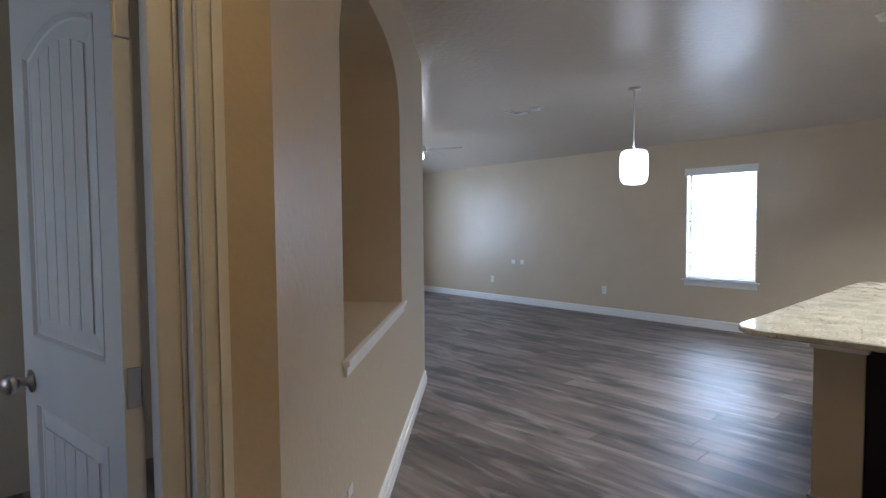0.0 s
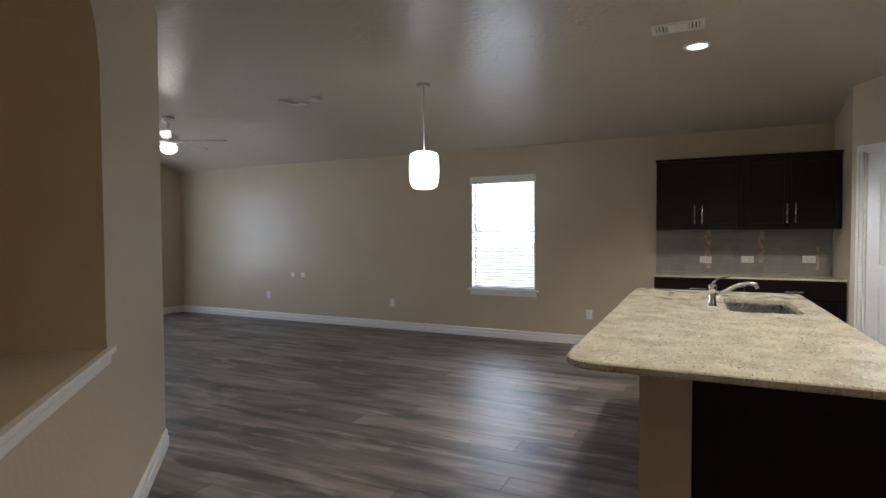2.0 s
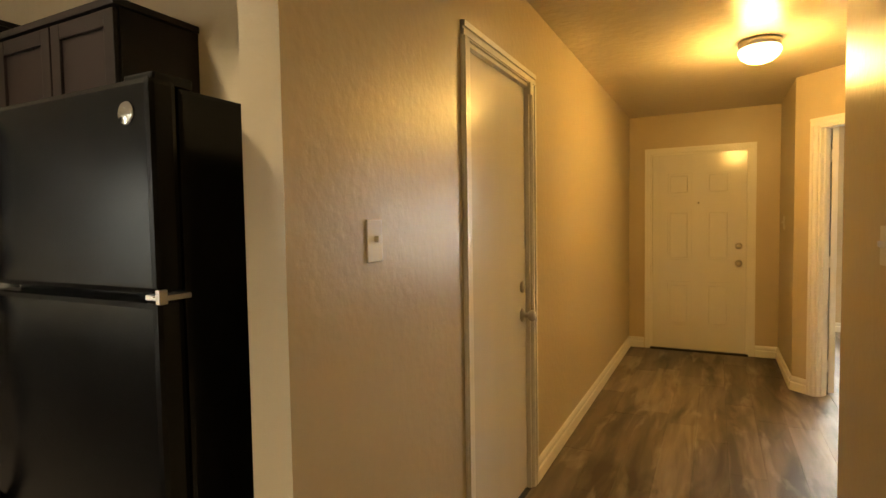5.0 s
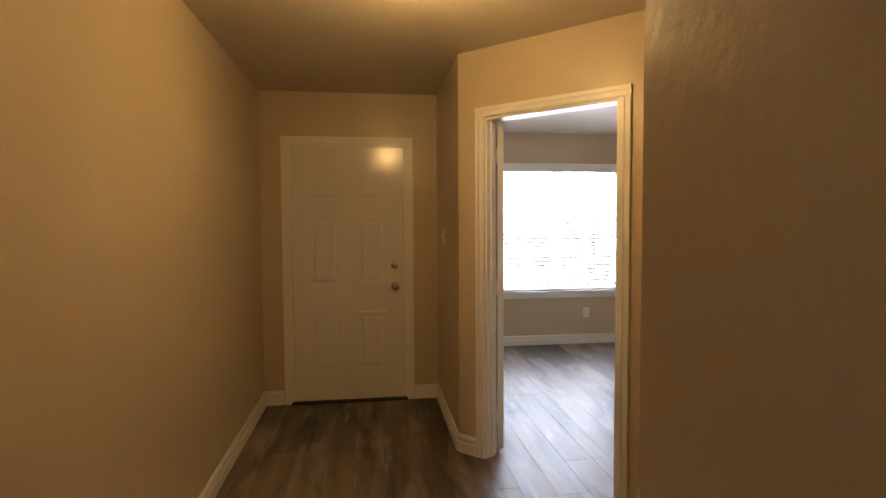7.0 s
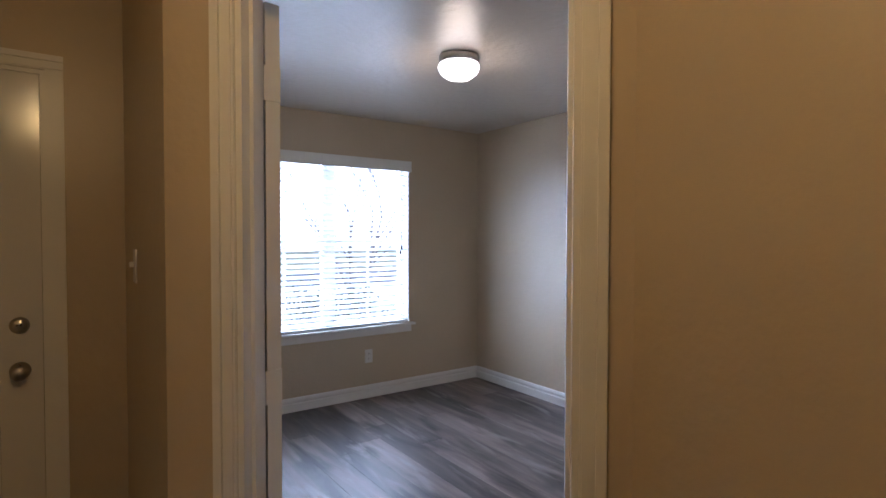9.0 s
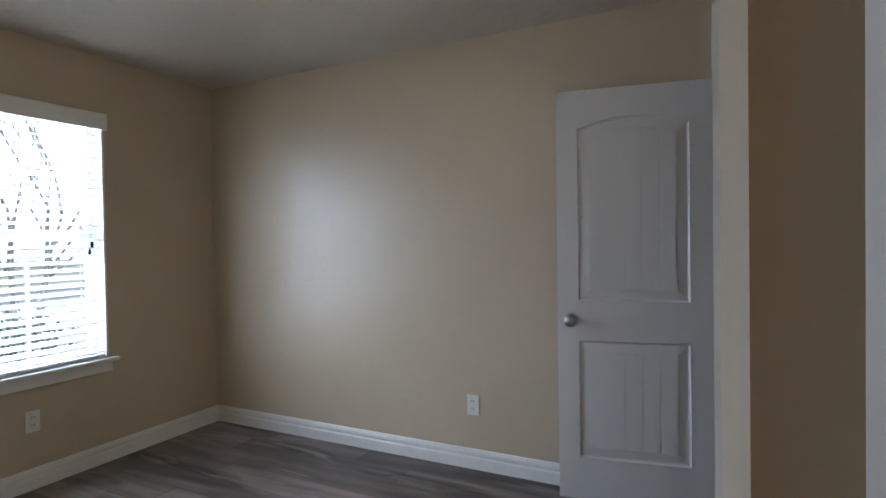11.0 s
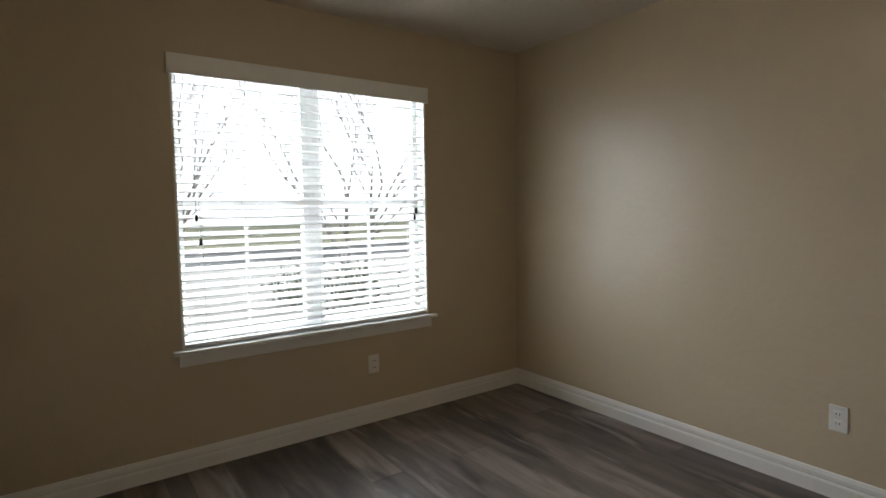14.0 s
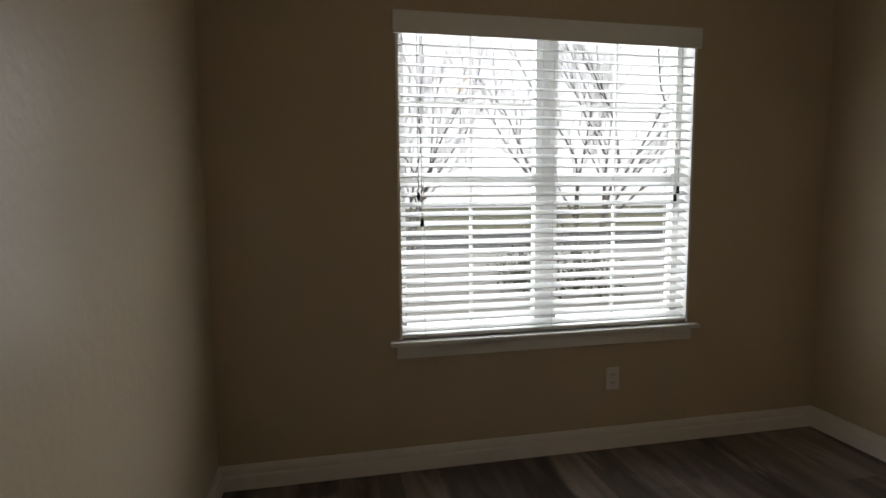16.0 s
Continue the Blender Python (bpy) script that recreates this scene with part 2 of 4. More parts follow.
def thing(name, m, label, category, group="", kind=""):
    ob = new(name)
    ob.matrix_basis = m
    return tagged(ob, label, category, group, kind)


def setting(name, bm, material, label="", category="wall", m=None):
    return tagged(part(name, bm, material, None, "", m), label, category, "", "structure")


def wall(name, a, b, thick, height, holes=(), z0=0.0, label="tan painted textured drywall wall", material=None):
    """A wall from a to b (its face; thickness to the left of the way), with holes (u0, u1, z0, z1)."""
    a, b = Vector((*a, 0)), Vector((*b, 0))
    length = (b - a).length
    bm = bmesh.new()
    cuts = sorted({0.0, length, *[u for h in holes for u in h[:2]]})
    for u0, u1 in zip(cuts, cuts[1:]):
        mid, z = (u0 + u1) / 2, z0
        for h in sorted((h for h in holes if h[0] < mid < h[1]), key=lambda h: h[2]):
            if h[2] > z:
                box(bm, u0, u1, 0, thick, z, h[2])
            z = h[3]
        if z < height:
            box(bm, u0, u1, 0, thick, z, height)
    bmesh.ops.remove_doubles(bm, verts=bm.verts, dist=1e-5)
    m = Matrix.Translation(a) @ Matrix.Rotation(math.atan2(b.y - a.y, b.x - a.x), 4, "Z")
    return setting(name, bm, material or WALL, label, "wall", m), m


def way(a, b):
    a, b = Vector((*a, 0)), Vector((*b, 0))
    return Matrix.Translation(a) @ Matrix.Rotation(math.atan2(b.y - a.y, b.x - a.x), 4, "Z"), (b - a).length


def skirting(a, b):
    """A baseboard on the right side of the way from a to b."""
    m, n = way(a, b)
    prof = [(0, 0), (-0.019, 0), (-0.019, 0.060), (-0.015, 0.066), (-0.010, 0.068), (-0.010, 0.074), (-0.014, 0.078), (-0.014, 0.094), (-0.007, 0.109), (0, 0.112)]
    bm = bmesh.new()
    r0, r1 = [bm.verts.new((0, y, z)) for y, z in prof], [bm.verts.new((n, y, z)) for y, z in prof]
    for i in range(len(prof)):
        j = (i + 1) % len(prof)
        bm.faces.new((r0[i], r0[j], r1[j], r1[i]))
    bm.faces.new(r0)
    bm.faces.new(r1[::-1])
    bmesh.ops.recalc_face_normals(bm, faces=bm.faces)
    return setting("baseboard", bm, WHITE, "white painted stepped wooden baseboard", "baseboard", m)


def casing(m, u0, u1, z1, depth, name="trim", back=False, front=True):
    """Jambs and mitred mouldings round an opening in a wall's frame of reference."""
    w = 0.058
    t = thing(name, m, "white painted moulded door casing and jamb", "door casing", "", "structure")
    def strip(x0, x1, za, zb, s):
        bm = bmesh.new()
        y = 0 if s < 0 else depth
        horiz = (x1 - x0) > (zb - za)
        for lo, hi, p in ((0, 1, 0.010), (0.08, 0.42, 0.015), (0.58, 0.95, 0.019)):
            if horiz:
                box(bm, x0, x1, y, y + s * p, za + lo * (zb - za), za + hi * (zb - za))
            else:
                if x1 <= u0 + 1e-6:
                    f = lambda q: x1 - q * (x1 - x0)
                else:
                    f = lambda q: x0 + q * (x1 - x0)
                box(bm, f(lo), f(hi), y, y + s * p, za, zb)
        part("moulding", bm, WHITE, t)
    for s in ([-1] if front else []) + ([1] if back else []):
        strip(u0 - w, u0, 0, z1, s)
        strip(u1, u1 + w, 0, z1, s)
        strip(u0 - w, u1 + w, z1, z1 + w, s)
    for x0, x1 in ((u0, u0 + 0.016), (u1 - 0.016, u1)):
        part("jamb", boxes((x0, x1, 0.001, depth - 0.001, 0, z1)), WHITE, t)
        part("stop", boxes((x0 - 0.010 if x1 == u1 else x1, x0 if x1 == u1 else x1 + 0.010, depth * 0.35, depth * 0.35 + 0.035, 0, z1 - 0.016)), WHITE, t)
    part("head_jamb", boxes((u0 + 0.016, u1 - 0.016, 0.001, depth - 0.001, z1 - 0.016, z1)), WHITE, t)
    return t


def knob(parent, x, z, y0, s, material=NICKEL, r=0.027):
    k = part("knob", lathe([(0, 0), (0.033, 0), (0.033, 0.006), (0.013, 0.012), (0.011, 0.034), (r - 0.006, 0.037), (r, 0.044), (r + 0.002, 0.052), (r, 0.060), (r - 0.007, 0.067), (r - 0.016, 0.0705), (0, 0.0715)], 24, pose(x, y0, z, 90 if s < 0 else -90)), material, parent, "satin nickel round door knob")
    return k


def hinges(parent, x, y, zs=(0.22, 1.02, 1.82)):
    for z in zs:
        part("hinge", boxes((x - 0.006, x + 0.006, y - 0.016, y + 0.016, z - 0.045, z + 0.045), bevel=0.003), NICKEL, parent, "satin nickel butt hinge")


def panel_outline(a, b, z0, z1, d, rise, n=14):
    """The outline of a door panel, drawn in by d, with a low arch between two short shoulders."""
    a, b, z0, z1 = a + d, b - d, z0 + d, z1 - d
    pts = [(a, z0), (b, z0)]
    if not rise:
        return pts + [(b, z1), (a, z1)]
    sh = 0.022
    pts.append((b, z1))
    for i in range(n + 1):
        u = 1 - 2 * i / n
        pts.append(((a + b) / 2 + u * ((b - a) / 2 - sh), z1 + rise * (1 - u * u) + 0.004))
    return pts + [(a, z1)]


def arch_door(name, m, w, label, h=2.03, planks=5, latch=True, painted=False, rail=1.06, grip=0.93):
    """Two-panel moulded door with an arched upper panel of planks; hinge edge at x = 0, thickness about y = 0."""
    t = thing(name, m, label, "door", "", "structure")
    st, half, rise = 0.096, 0.020, 0.042
    z = (0.012, 0.21, rail - 0.185, rail, 1.85, h)
    part("leaf", boxes((0, w, -0.010, 0.010, 0.012, h)), DOORW, t)
    for s in (-1, 1):
        lo, hi = (0.010, half) if s > 0 else (-half, -0.010)
        for x0, x1 in ((0, st), (w - st, w)):
            part("stile", boxes((x0, x1, lo, hi, z[0], h)), DOORW, t)
        for za, zb in ((z[0], z[1]), (z[2], z[3])):
            part("rail", boxes((st, w - st, lo, hi, za, zb)), DOORW, t)
        arc = panel_outline(st, w - st, z[3], z[4], 0, rise)[2:]
        bm = extrude_poly([(st, h), (w - st, h), *arc], hi - lo)
        bm.transform(Matrix.Translation((0, lo, 0)))
        part("rail", bm, DOORW, t)
        for za, zb, up in ((z[1], z[2], 0), (z[3], z[4], rise)):
            bm = bmesh.new()
            rings = [[bm.verts.new((x, s * y, q)) for x, q in panel_outline(st, w - st, za, zb, d, up)]
                     for d, y in ((0, half + 0.001), (0.006, half + 0.0015), (0.013, 0.0120), (0.020, 0.0110), (0.058, 0.0155))]
            for p, q in zip(rings, rings[1:]):
                for k in range(len(p)):
                    g = (k + 1) % len(p)
                    bm.faces.new((p[k], p[g], q[g], q[k]))
            bm.faces.new(rings[-1])
            bmesh.ops.recalc_face_normals(bm, faces=bm.faces)
            if (rings[-1][0].link_faces[-1].normal.y > 0) != (s > 0):
                bmesh.ops.reverse_faces(bm, faces=bm.faces)
            part("panel", bm, DOORW, t)
            a, b = st + 0.062, w - st - 0.062
            iw = (b - a) / planks
            for i in range(planks):
                x0, x1 = a + i * iw + 0.0028, a + (i + 1) * iw - 0.0028
                top = [(x, zb - 0.058 + (up * (1 - (2 * (x - a) / (b - a) - 1) ** 2) if up else -0.004)) for x in (x1, (x0 + x1) / 2, x0)]
                bm = extrude_poly([(x0, za + 0.062), (x1, za + 0.062), *top], 0.006)
                bm.transform(Matrix.Translation((0, 0.0135 if s > 0 else -0.0195, 0)))
                part("plank", bm, DOORW, t)
        if latch:
            knob(t, w - 0.065, grip, s * half, s)
    if painted:
        for z in (0.22, 1.02, 1.82):
            hg = part("hinge", boxes((-0.003, 0.0, -0.020, 0.034, z - 0.045, z + 0.045)), DOORW, t, "painted-over butt hinge")
            for k in range(5):
                za = z - 0.045 + 0.018 * k
                part("knuckle", tube([(-0.005, 0.034, za + 0.001), (-0.005, 0.034, za + 0.017)], 0.0065, 10), DOORW, hg)
    else:
        hinges(t, 0, 0)
    return t


def six_panel_door(m, w, h=2.03):
    t = thing("door_front", m, "closed six-panel painted front door with brass-toned hardware", "door", "", "structure")
    part("leaf", boxes((0, w, 0, 0.04, 0.015, h)), DOORW, t)
    for x0, x1 in ((0.13, w / 2 - 0.06), (w / 2 + 0.06, w - 0.13)):
        for za, zb in ((0.25, 0.72), (0.93, 1.47), (1.60, 1.85)):
            bm = boxes((x0, x1, -0.011, 0, za, za + 0.018), (x0, x1, -0.011, 0, zb - 0.018, zb), (x0, x0 + 0.018, -0.011, 0, za + 0.018, zb - 0.018), (x1 - 0.018, x1, -0.011, 0, za + 0.018, zb - 0.018))
            box(bm, x0 + 0.04, x1 - 0.04, -0.013, 0, za + 0.04, zb - 0.04, bevel=0.009)
            part("panel", bm, DOORW, t)
    knob(t, 0.07, 0.92, 0, -1)
    part("deadbolt", lathe([(0, 0), (0.032, 0), (0.030, 0.012), (0.018, 0.02), (0, 0.021)], 24, pose(0.07, 0, 1.09, 90)), NICKEL, t, "round satin deadbolt")
    part("peephole", lathe([(0, 0), (0.009, 0), (0.008, 0.004), (0, 0.005)], 16, pose(w / 2, -0.001, 1.53, 90)), CHROME, t)
    part("threshold", boxes((-0.02, w + 0.02, -0.05, 0.08, 0.0, 0.015)), DARK, t)
    return t


def plate(name, m, label, kind="outlet", w=0.072, h=0.116):
    """A wall plate that faces -y of m."""
    t = thing(name, m, label, kind)
    part("cover", boxes((-w / 2, w / 2, -0.006, 0, -h / 2, h / 2), bevel=0.0025), PLASTIC, t)
    if kind == "outlet":
        for z in (-0.021, 0.021):
            part("socket", boxes((-0.016, 0.016, -0.0085, -0.005, z - 0.014, z + 0.014), bevel=0.002), PLASTIC, t)
            part("slots", boxes((-0.008, -0.005, -0.0092, -0.008, z - 0.004, z + 0.006), (0.005, 0.008, -0.0092, -0.008, z - 0.004, z + 0.006)), DARK, t)
    elif kind == "switch":
        part("toggle", boxes((-0.005, 0.005, -0.020, -0.005, -0.004, 0.014), bevel=0.002), PLASTIC, t)
    return t


# ---- setting: floors, ceilings, walls ----
XW, YK, HX, YF = 7.288, -1.864, 1.852, -6.447
TT = 0.115
YN = 8.72
setting("floor", boxes((-6, 7.45, -8.35, 9.0, -0.12, -0.004)), DARK, "subfloor under the grey-brown planks", "floor")
DV, NV = Vector((0.7169, 0.6972, 0)), Vector((0.6972, -0.7169, 0))


def on_diag(u, s=-0.485):
    p = DV * u + NV * s
    return (p.x, p.y)


NA, NB = on_diag(1.34), on_diag(4.742)
# main room
wall("wall_east", (XW, YK - 0.2), (XW, YN), -0.15, C1, [(0.2 - YK + 2.385, 0.2 - YK + 3.245, 0.63, 2.075)])
wall("wall_kitchen", (HX + 0.06, YK), (XW, YK), -TT, C1)
wall("wall_stub", (HX, -1.273), (HX, YK), 0.12, C1)
PA, PB = (5.97, -1.27), (6.60, -0.68)
wall("wall_pantry_side", (5.97, YK), PA, -0.10, C1)
wp, PM = wall("wall_pantry", PA, PB, -0.10, C1, [(0.115, 0.755, 0, 2.045)])
wall("wall_pantry_end", PB, (XW, -0.68), -0.10, C1)
wall("wall_pantry_back", (6.75, YK), (6.75, -0.9), -0.05, C1)
wall("wall_north", (XW + 0.15, YN), (1.0, YN), -0.15, C1, [(XW + 0.15 - 6.1, XW + 0.15 - 4.3, 0.5, 2.2)])
wall("wall_living_west", (NB[0], NB[1] + 0.0), (NB[0], YN), 0.15, C1)
wall("wall_corridor_end", (-2.4, -0.62), (-2.4, 1.3), 0.12, C1)
wall("wall_corridor_south", (-2.4, -0.62), (0.58, -0.62), -0.12, C1)
wn1, CM = wall("wall_corridor_north", (-2.4, NA[1]), (NA[0], NA[1]), TT, C1, [(2.07, 2.85, 0, 2.045)])
wall("wall_hall_switch", (0.58, -0.62), (0.58, -2.95), -0.12, C1)
wall("wall_hall_return", (0.58, -2.95), (-0.305, -2.95), -0.12, C1)
wall("wall_hall_west", (-0.305, -2.95), (-0.305, -4.615), -0.05, C1)
# room behind the first door
wall("wall_back_room", (-2.4, 3.6), (NA[0] + 1.4, 3.6), 0.1, C1, label="grey-tan painted wall of a side room")
wall("wall_back_room_west", (-2.4, 1.415), (-2.4, 3.6), 0.1, C1, [(0.4, 1.8, 0.75, 2.15)], label="grey-tan painted wall of a side room")

# wall with the arched niche
wall("wall_niche", NA, on_diag(1.96), 0.10, C1)
wall("wall_niche_cheek", on_diag(1.87, -0.583), on_diag(1.96, -0.583), 0.372, C1)
wall("wall_niche_far", on_diag(3.385), NB, 0.47, C1)
DM, _ = way(NA, NB)
n0, n1 = 1.96 - 1.34, 3.385 - 1.34
setting("wall_niche_low", boxes((n0, n1, 0, 0.47, 0, 0.895)), WALL, "tan painted wall under the niche ledge", "wall", DM)
setting("wall_niche_back", boxes((n0, n1, 0.40, 0.47, 0.895, 2.7)), WALL, "tan painted back of the niche", "wall", DM)
arc = []
for i in range(33):
    u = -1 + 2 * i / 32
    arc.append((n0 + (n1 - n0) * i / 32, 2.03 + 0.33 * max(0.0, 1 - abs(u) ** 2.8) ** (1 / 2.2)))
bm = extrude_poly([(n1, C1), (n0, C1), *arc], 0.40)
setting("wall_niche_arch", bm, WALL, "tan painted arched head of the niche", "wall", DM)
sill = thing("niche_ledge", DM, "tan ledge of the niche with white wooden nosing", "ledge", "", "structure")
part("shelf", boxes((n0, n1, 0.0, 0.40, 0.895, 0.905)), WALL, sill)
part("nosing", boxes((n0 - 0.035, n1 + 0.035, -0.028, 0.0, 0.885, 0.908), bevel=0.004), WHITE, sill, "white painted nosing")
part("apron", boxes((n0 - 0.015, n1 + 0.015, -0.014, 0.0, 0.845, 0.885), bevel=0.004), WHITE, sill)

# hall and bedroom
W1 = 0.475
wall("wall_hall_east", (HX, YK), (HX, YF), 0.12, C1, [(2.25 + YK, 3.0 + YK, 0, 2.045)])
wall("wall_front", (HX + 0.12, YF), (W1 - 0.08, YF), 0.15, C1, [(HX + 0.12 - 1.635, HX + 0.12 - 0.73, 0, 2.045)])
wall("wall_entry_west", (W1, YF), (W1, -5.395), 0.08, C2 + 0.1)
DA, DB = (0.475, -5.395), (-0.305, -4.615)
wd, BM = wall("wall_bedroom_door", DA, DB, 0.106, C1, [(0.19, 0.992, 0, 2.045)])
YB = -8.145
wall("wall_bedroom_front", (0.395, YB), (-2.722, YB), 0.15, C2 + 0.1, [(0.395 + 0.42, 0.395 + 1.92, 0.63, 2.09)])
wall("wall_bedroom_east", (0.395, YF), (0.395, YB), 0.08, C2 + 0.1)
wall("wall_bedroom_west", (-2.722, YB), (-2.722, -3.2), 0.1, C2 + 0.1)
setting("wall_corner_fill", boxes((-0.52, -0.365, -4.718, -4.62, 0, C2 + 0.1)), WALL, "tan painted wall corner by the bedroom door", "wall")
wall("wall_bedroom_north", (-2.722, -4.83), (-0.41, -4.83), TT, C2 + 0.1, [(0.022, 0.84, 0, 2.045)])
wall("wall_closet_back", (-2.722, -3.9), (-0.31, -3.9), 0.1, C2 + 0.1, label="dim closet back wall")
wall("wall_closet_side", (-1.6, -4.7), (-1.6, -3.9), 0.1, C2 + 0.1, label="dim closet side wall")

bm = bmesh.new()
prof = [(-2.6, C1), *[(5.5 + 0.18 * i, C1 - 0.30 * (0.18 * i / (XW - 5.5)) ** 2) for i in range(11)], (XW + 0.1, C1 + 0.2), (-2.6, C1 + 0.2)]
bm = extrude_poly(prof, 10.8)
bm.transform(Matrix.Translation((0, YK - 0.1, 0)))
setting("ceiling", bm, CEIL, "tan textured ceiling with a sloped edge", "ceiling")
setting("ceiling_hall", boxes((-2.9, HX + 0.1, YB - 0.1, -1.35, C2, C2 + 0.06)), CEIL, "tan textured hall and bedroom ceiling", "ceiling")
setting("hall_soffit", boxes((0.58, HX, -1.36, -1.30, C2, C1)), WALL, "tan painted drop above the hall", "wall")

for a, b in (((XW, YN), (XW, 1.0)), (NA, NB), ((1.0, YN), (XW, YN)), (DA, (0.475 - 0.092, -5.395 + 0.092)), ((W1, YF), (W1, -5.395)), ((HX, YK + 0.59), (HX, -2.19)), ((HX, -3.06), (HX, YF)), ((HX, YF), (1.70, YF)), ((0.67, YF), (W1, YF)),
             ((0.395, YB), (-2.722, YB)), ((-2.722, YB), (-2.722, -4.83)), ((0.395, -5.45), (0.395, YB)), ((-1.81, -4.83), (-0.41, -4.83)), ((-0.305, -4.60), (-0.305, -2.95)), ((-0.305, -2.95), (0.58, -2.95)), ((0.58, -2.95), (0.58, -0.62)), (PA, (5.97, YK)), ((6.01, -1.233), PA), ((1.972, -1.273), (HX, -1.273))):
    skirting(a, b)

# ---- doors ----
side_casing = casing(CM, 2.07, 2.85, 2.045, TT, "door_casing")
part("rebate", boxes((2.776, 2.834, 0.050, TT - 0.002, 0, 2.029), bevel=0.004), WHITE, side_casing, "white painted door rebate")
arch_door("door_side_room", pose(0.346, 1.408, 0.005, 0, 0, 100.0), 0.70, "open white two-panel plank-style door with nickel knob")
pm2, _ = way(PB, PA)
casing(pm2, 0.108, 0.748, 2.045, 0.10, "door_casing")
arch_door("door_pantry", pm2 @ pose(0.128, 0.030, 0.004), 0.60, "closed white two-panel arched pantry door", planks=4)
hm, _ = way((HX, YK), (HX, YF))
casing(hm, 2.25 + YK, 3.0 + YK, 2.045, 0.12, "door_casing")
gd = thing("door_garage", hm @ pose(2.268 + YK, 0.02, 0.004), "closed flush cream painted door in the hall", "door", "", "structure")
part("leaf", boxes((0, 0.712, 0, 0.04, 0.008, 2.022), bevel=0.002), DOORW, gd)
hinges(gd, 0.004, -0.004)
knob(gd, 0.652, 0.90, 0, -1)
part("deadbolt", lathe([(0, 0), (0.030, 0), (0.028, 0.012), (0, 0.016)], 20, pose(0.652, 0, 1.04, 90)), NICKEL, gd)
fm, _ = way((HX + 0.12, YF), (W1 - 0.08, YF))
casing(fm, HX + 0.12 - 1.635, HX + 0.12 - 0.73, 2.045, 0.15, "door_casing")
fd = six_panel_door(fm @ pose(HX + 0.12 - 1.635 + 0.018, 0.012, 0), 0.869)
for ch in fd.children:
    if ch.name.startswith(("knob", "deadbolt")):
        ch.location.x = 0.869 - 0.14
casing(BM, 0.19, 0.992, 2.045, 0.106, "door_casing")
arch_door("door_bedroom", pose(0.224, -5.345, 0.004, 0, 0, -81.6), 0.80, "open white two-panel plank-style bedroom door", painted=True, rail=1.08, grip=0.96)
cm, _ = way((-2.722, -4.83), (-0.245, -4.83))
casing(cm, 0.022, 0.84, 2.045, TT, "door_casing")
arch_door("door_closet", pose(-2.702, -4.845, 0.004, 0, 0, -80.2), 0.712, "open white two-panel arched closet door", rail=0.99, grip=0.90)


# ---- windows ----
def window(name, m, w, z0, z1, units, label, slats=True, rail=1.37):
    """A window in a wall's opening; x along the wall, the room at -y, the outside at +y."""
    t = thing(name, m, label, "window", "", "structure")
    D = 0.15
    part("reveal", boxes((0, 0.012, 0.0, D, z0, z1), (w - 0.012, w, 0.0, D, z0, z1), (0.012, w - 0.012, 0.0, D, z1 - 0.012, z1)), WHITE, t)
    part("window_sill", boxes((-0.045, w + 0.045, -0.045, D, z0 - 0.022, z0), bevel=0.006), WHITE, t, "white painted sill")
    part("apron", boxes((-0.015, w + 0.015, -0.014, 0, z0 - 0.085, z0 - 0.022), bevel=0.004), WHITE, t)
    uw = w / units
    for i in range(units):
        a, b = i * uw + (0.012 if i == 0 else 0.022), (i + 1) * uw - (0.012 if i == units - 1 else 0.022)
        f = part("window_frame", boxes((a, a + 0.035, 0.09, 0.14, z0, z1 - 0.012), (b - 0.035, b, 0.09, 0.14, z0, z1 - 0.012), (a + 0.035, b - 0.035, 0.09, 0.14, z1 - 0.05, z1 - 0.012), (a + 0.035, b - 0.035, 0.09, 0.14, z0, z0 + 0.045)), VINYL, t)
        part("meeting_rail", boxes((a + 0.035, b - 0.035, 0.085, 0.135, rail - 0.022, rail + 0.022), bevel=0.003), VINYL, f)
        part("latch", boxes(((a + b) / 2 - 0.03, (a + b) / 2 + 0.03, 0.07, 0.085, rail + 0.0, rail + 0.016), bevel=0.003), VINYL, f)
        part("muntin", boxes(((a + b) / 2 - 0.008, (a + b) / 2 + 0.008, 0.108, 0.116, z0 + 0.045, rail - 0.022), ((a + b) / 2 - 0.008, (a + b) / 2 + 0.008, 0.108, 0.116, rail + 0.022, z1 - 0.05), (a + 0.035, b - 0.035, 0.107, 0.117, (rail + z1) / 2 - 0.008, (rail + z1) / 2 + 0.008)), VINYL, f)
        for za, zb in ((z0 + 0.045, rail - 0.022), (rail + 0.022, z1 - 0.05)):
            g = part("pane", boxes((a + 0.035, b - 0.035, 0.120, 0.124, za, zb)), GLASS, f)
            g.visible_shadow = False
    if units > 1:
        part("mullion", boxes((w / 2 - 0.022, w / 2 + 0.022, 0.085, 0.145, z0, z1 - 0.012)), VINYL, t)
    return t


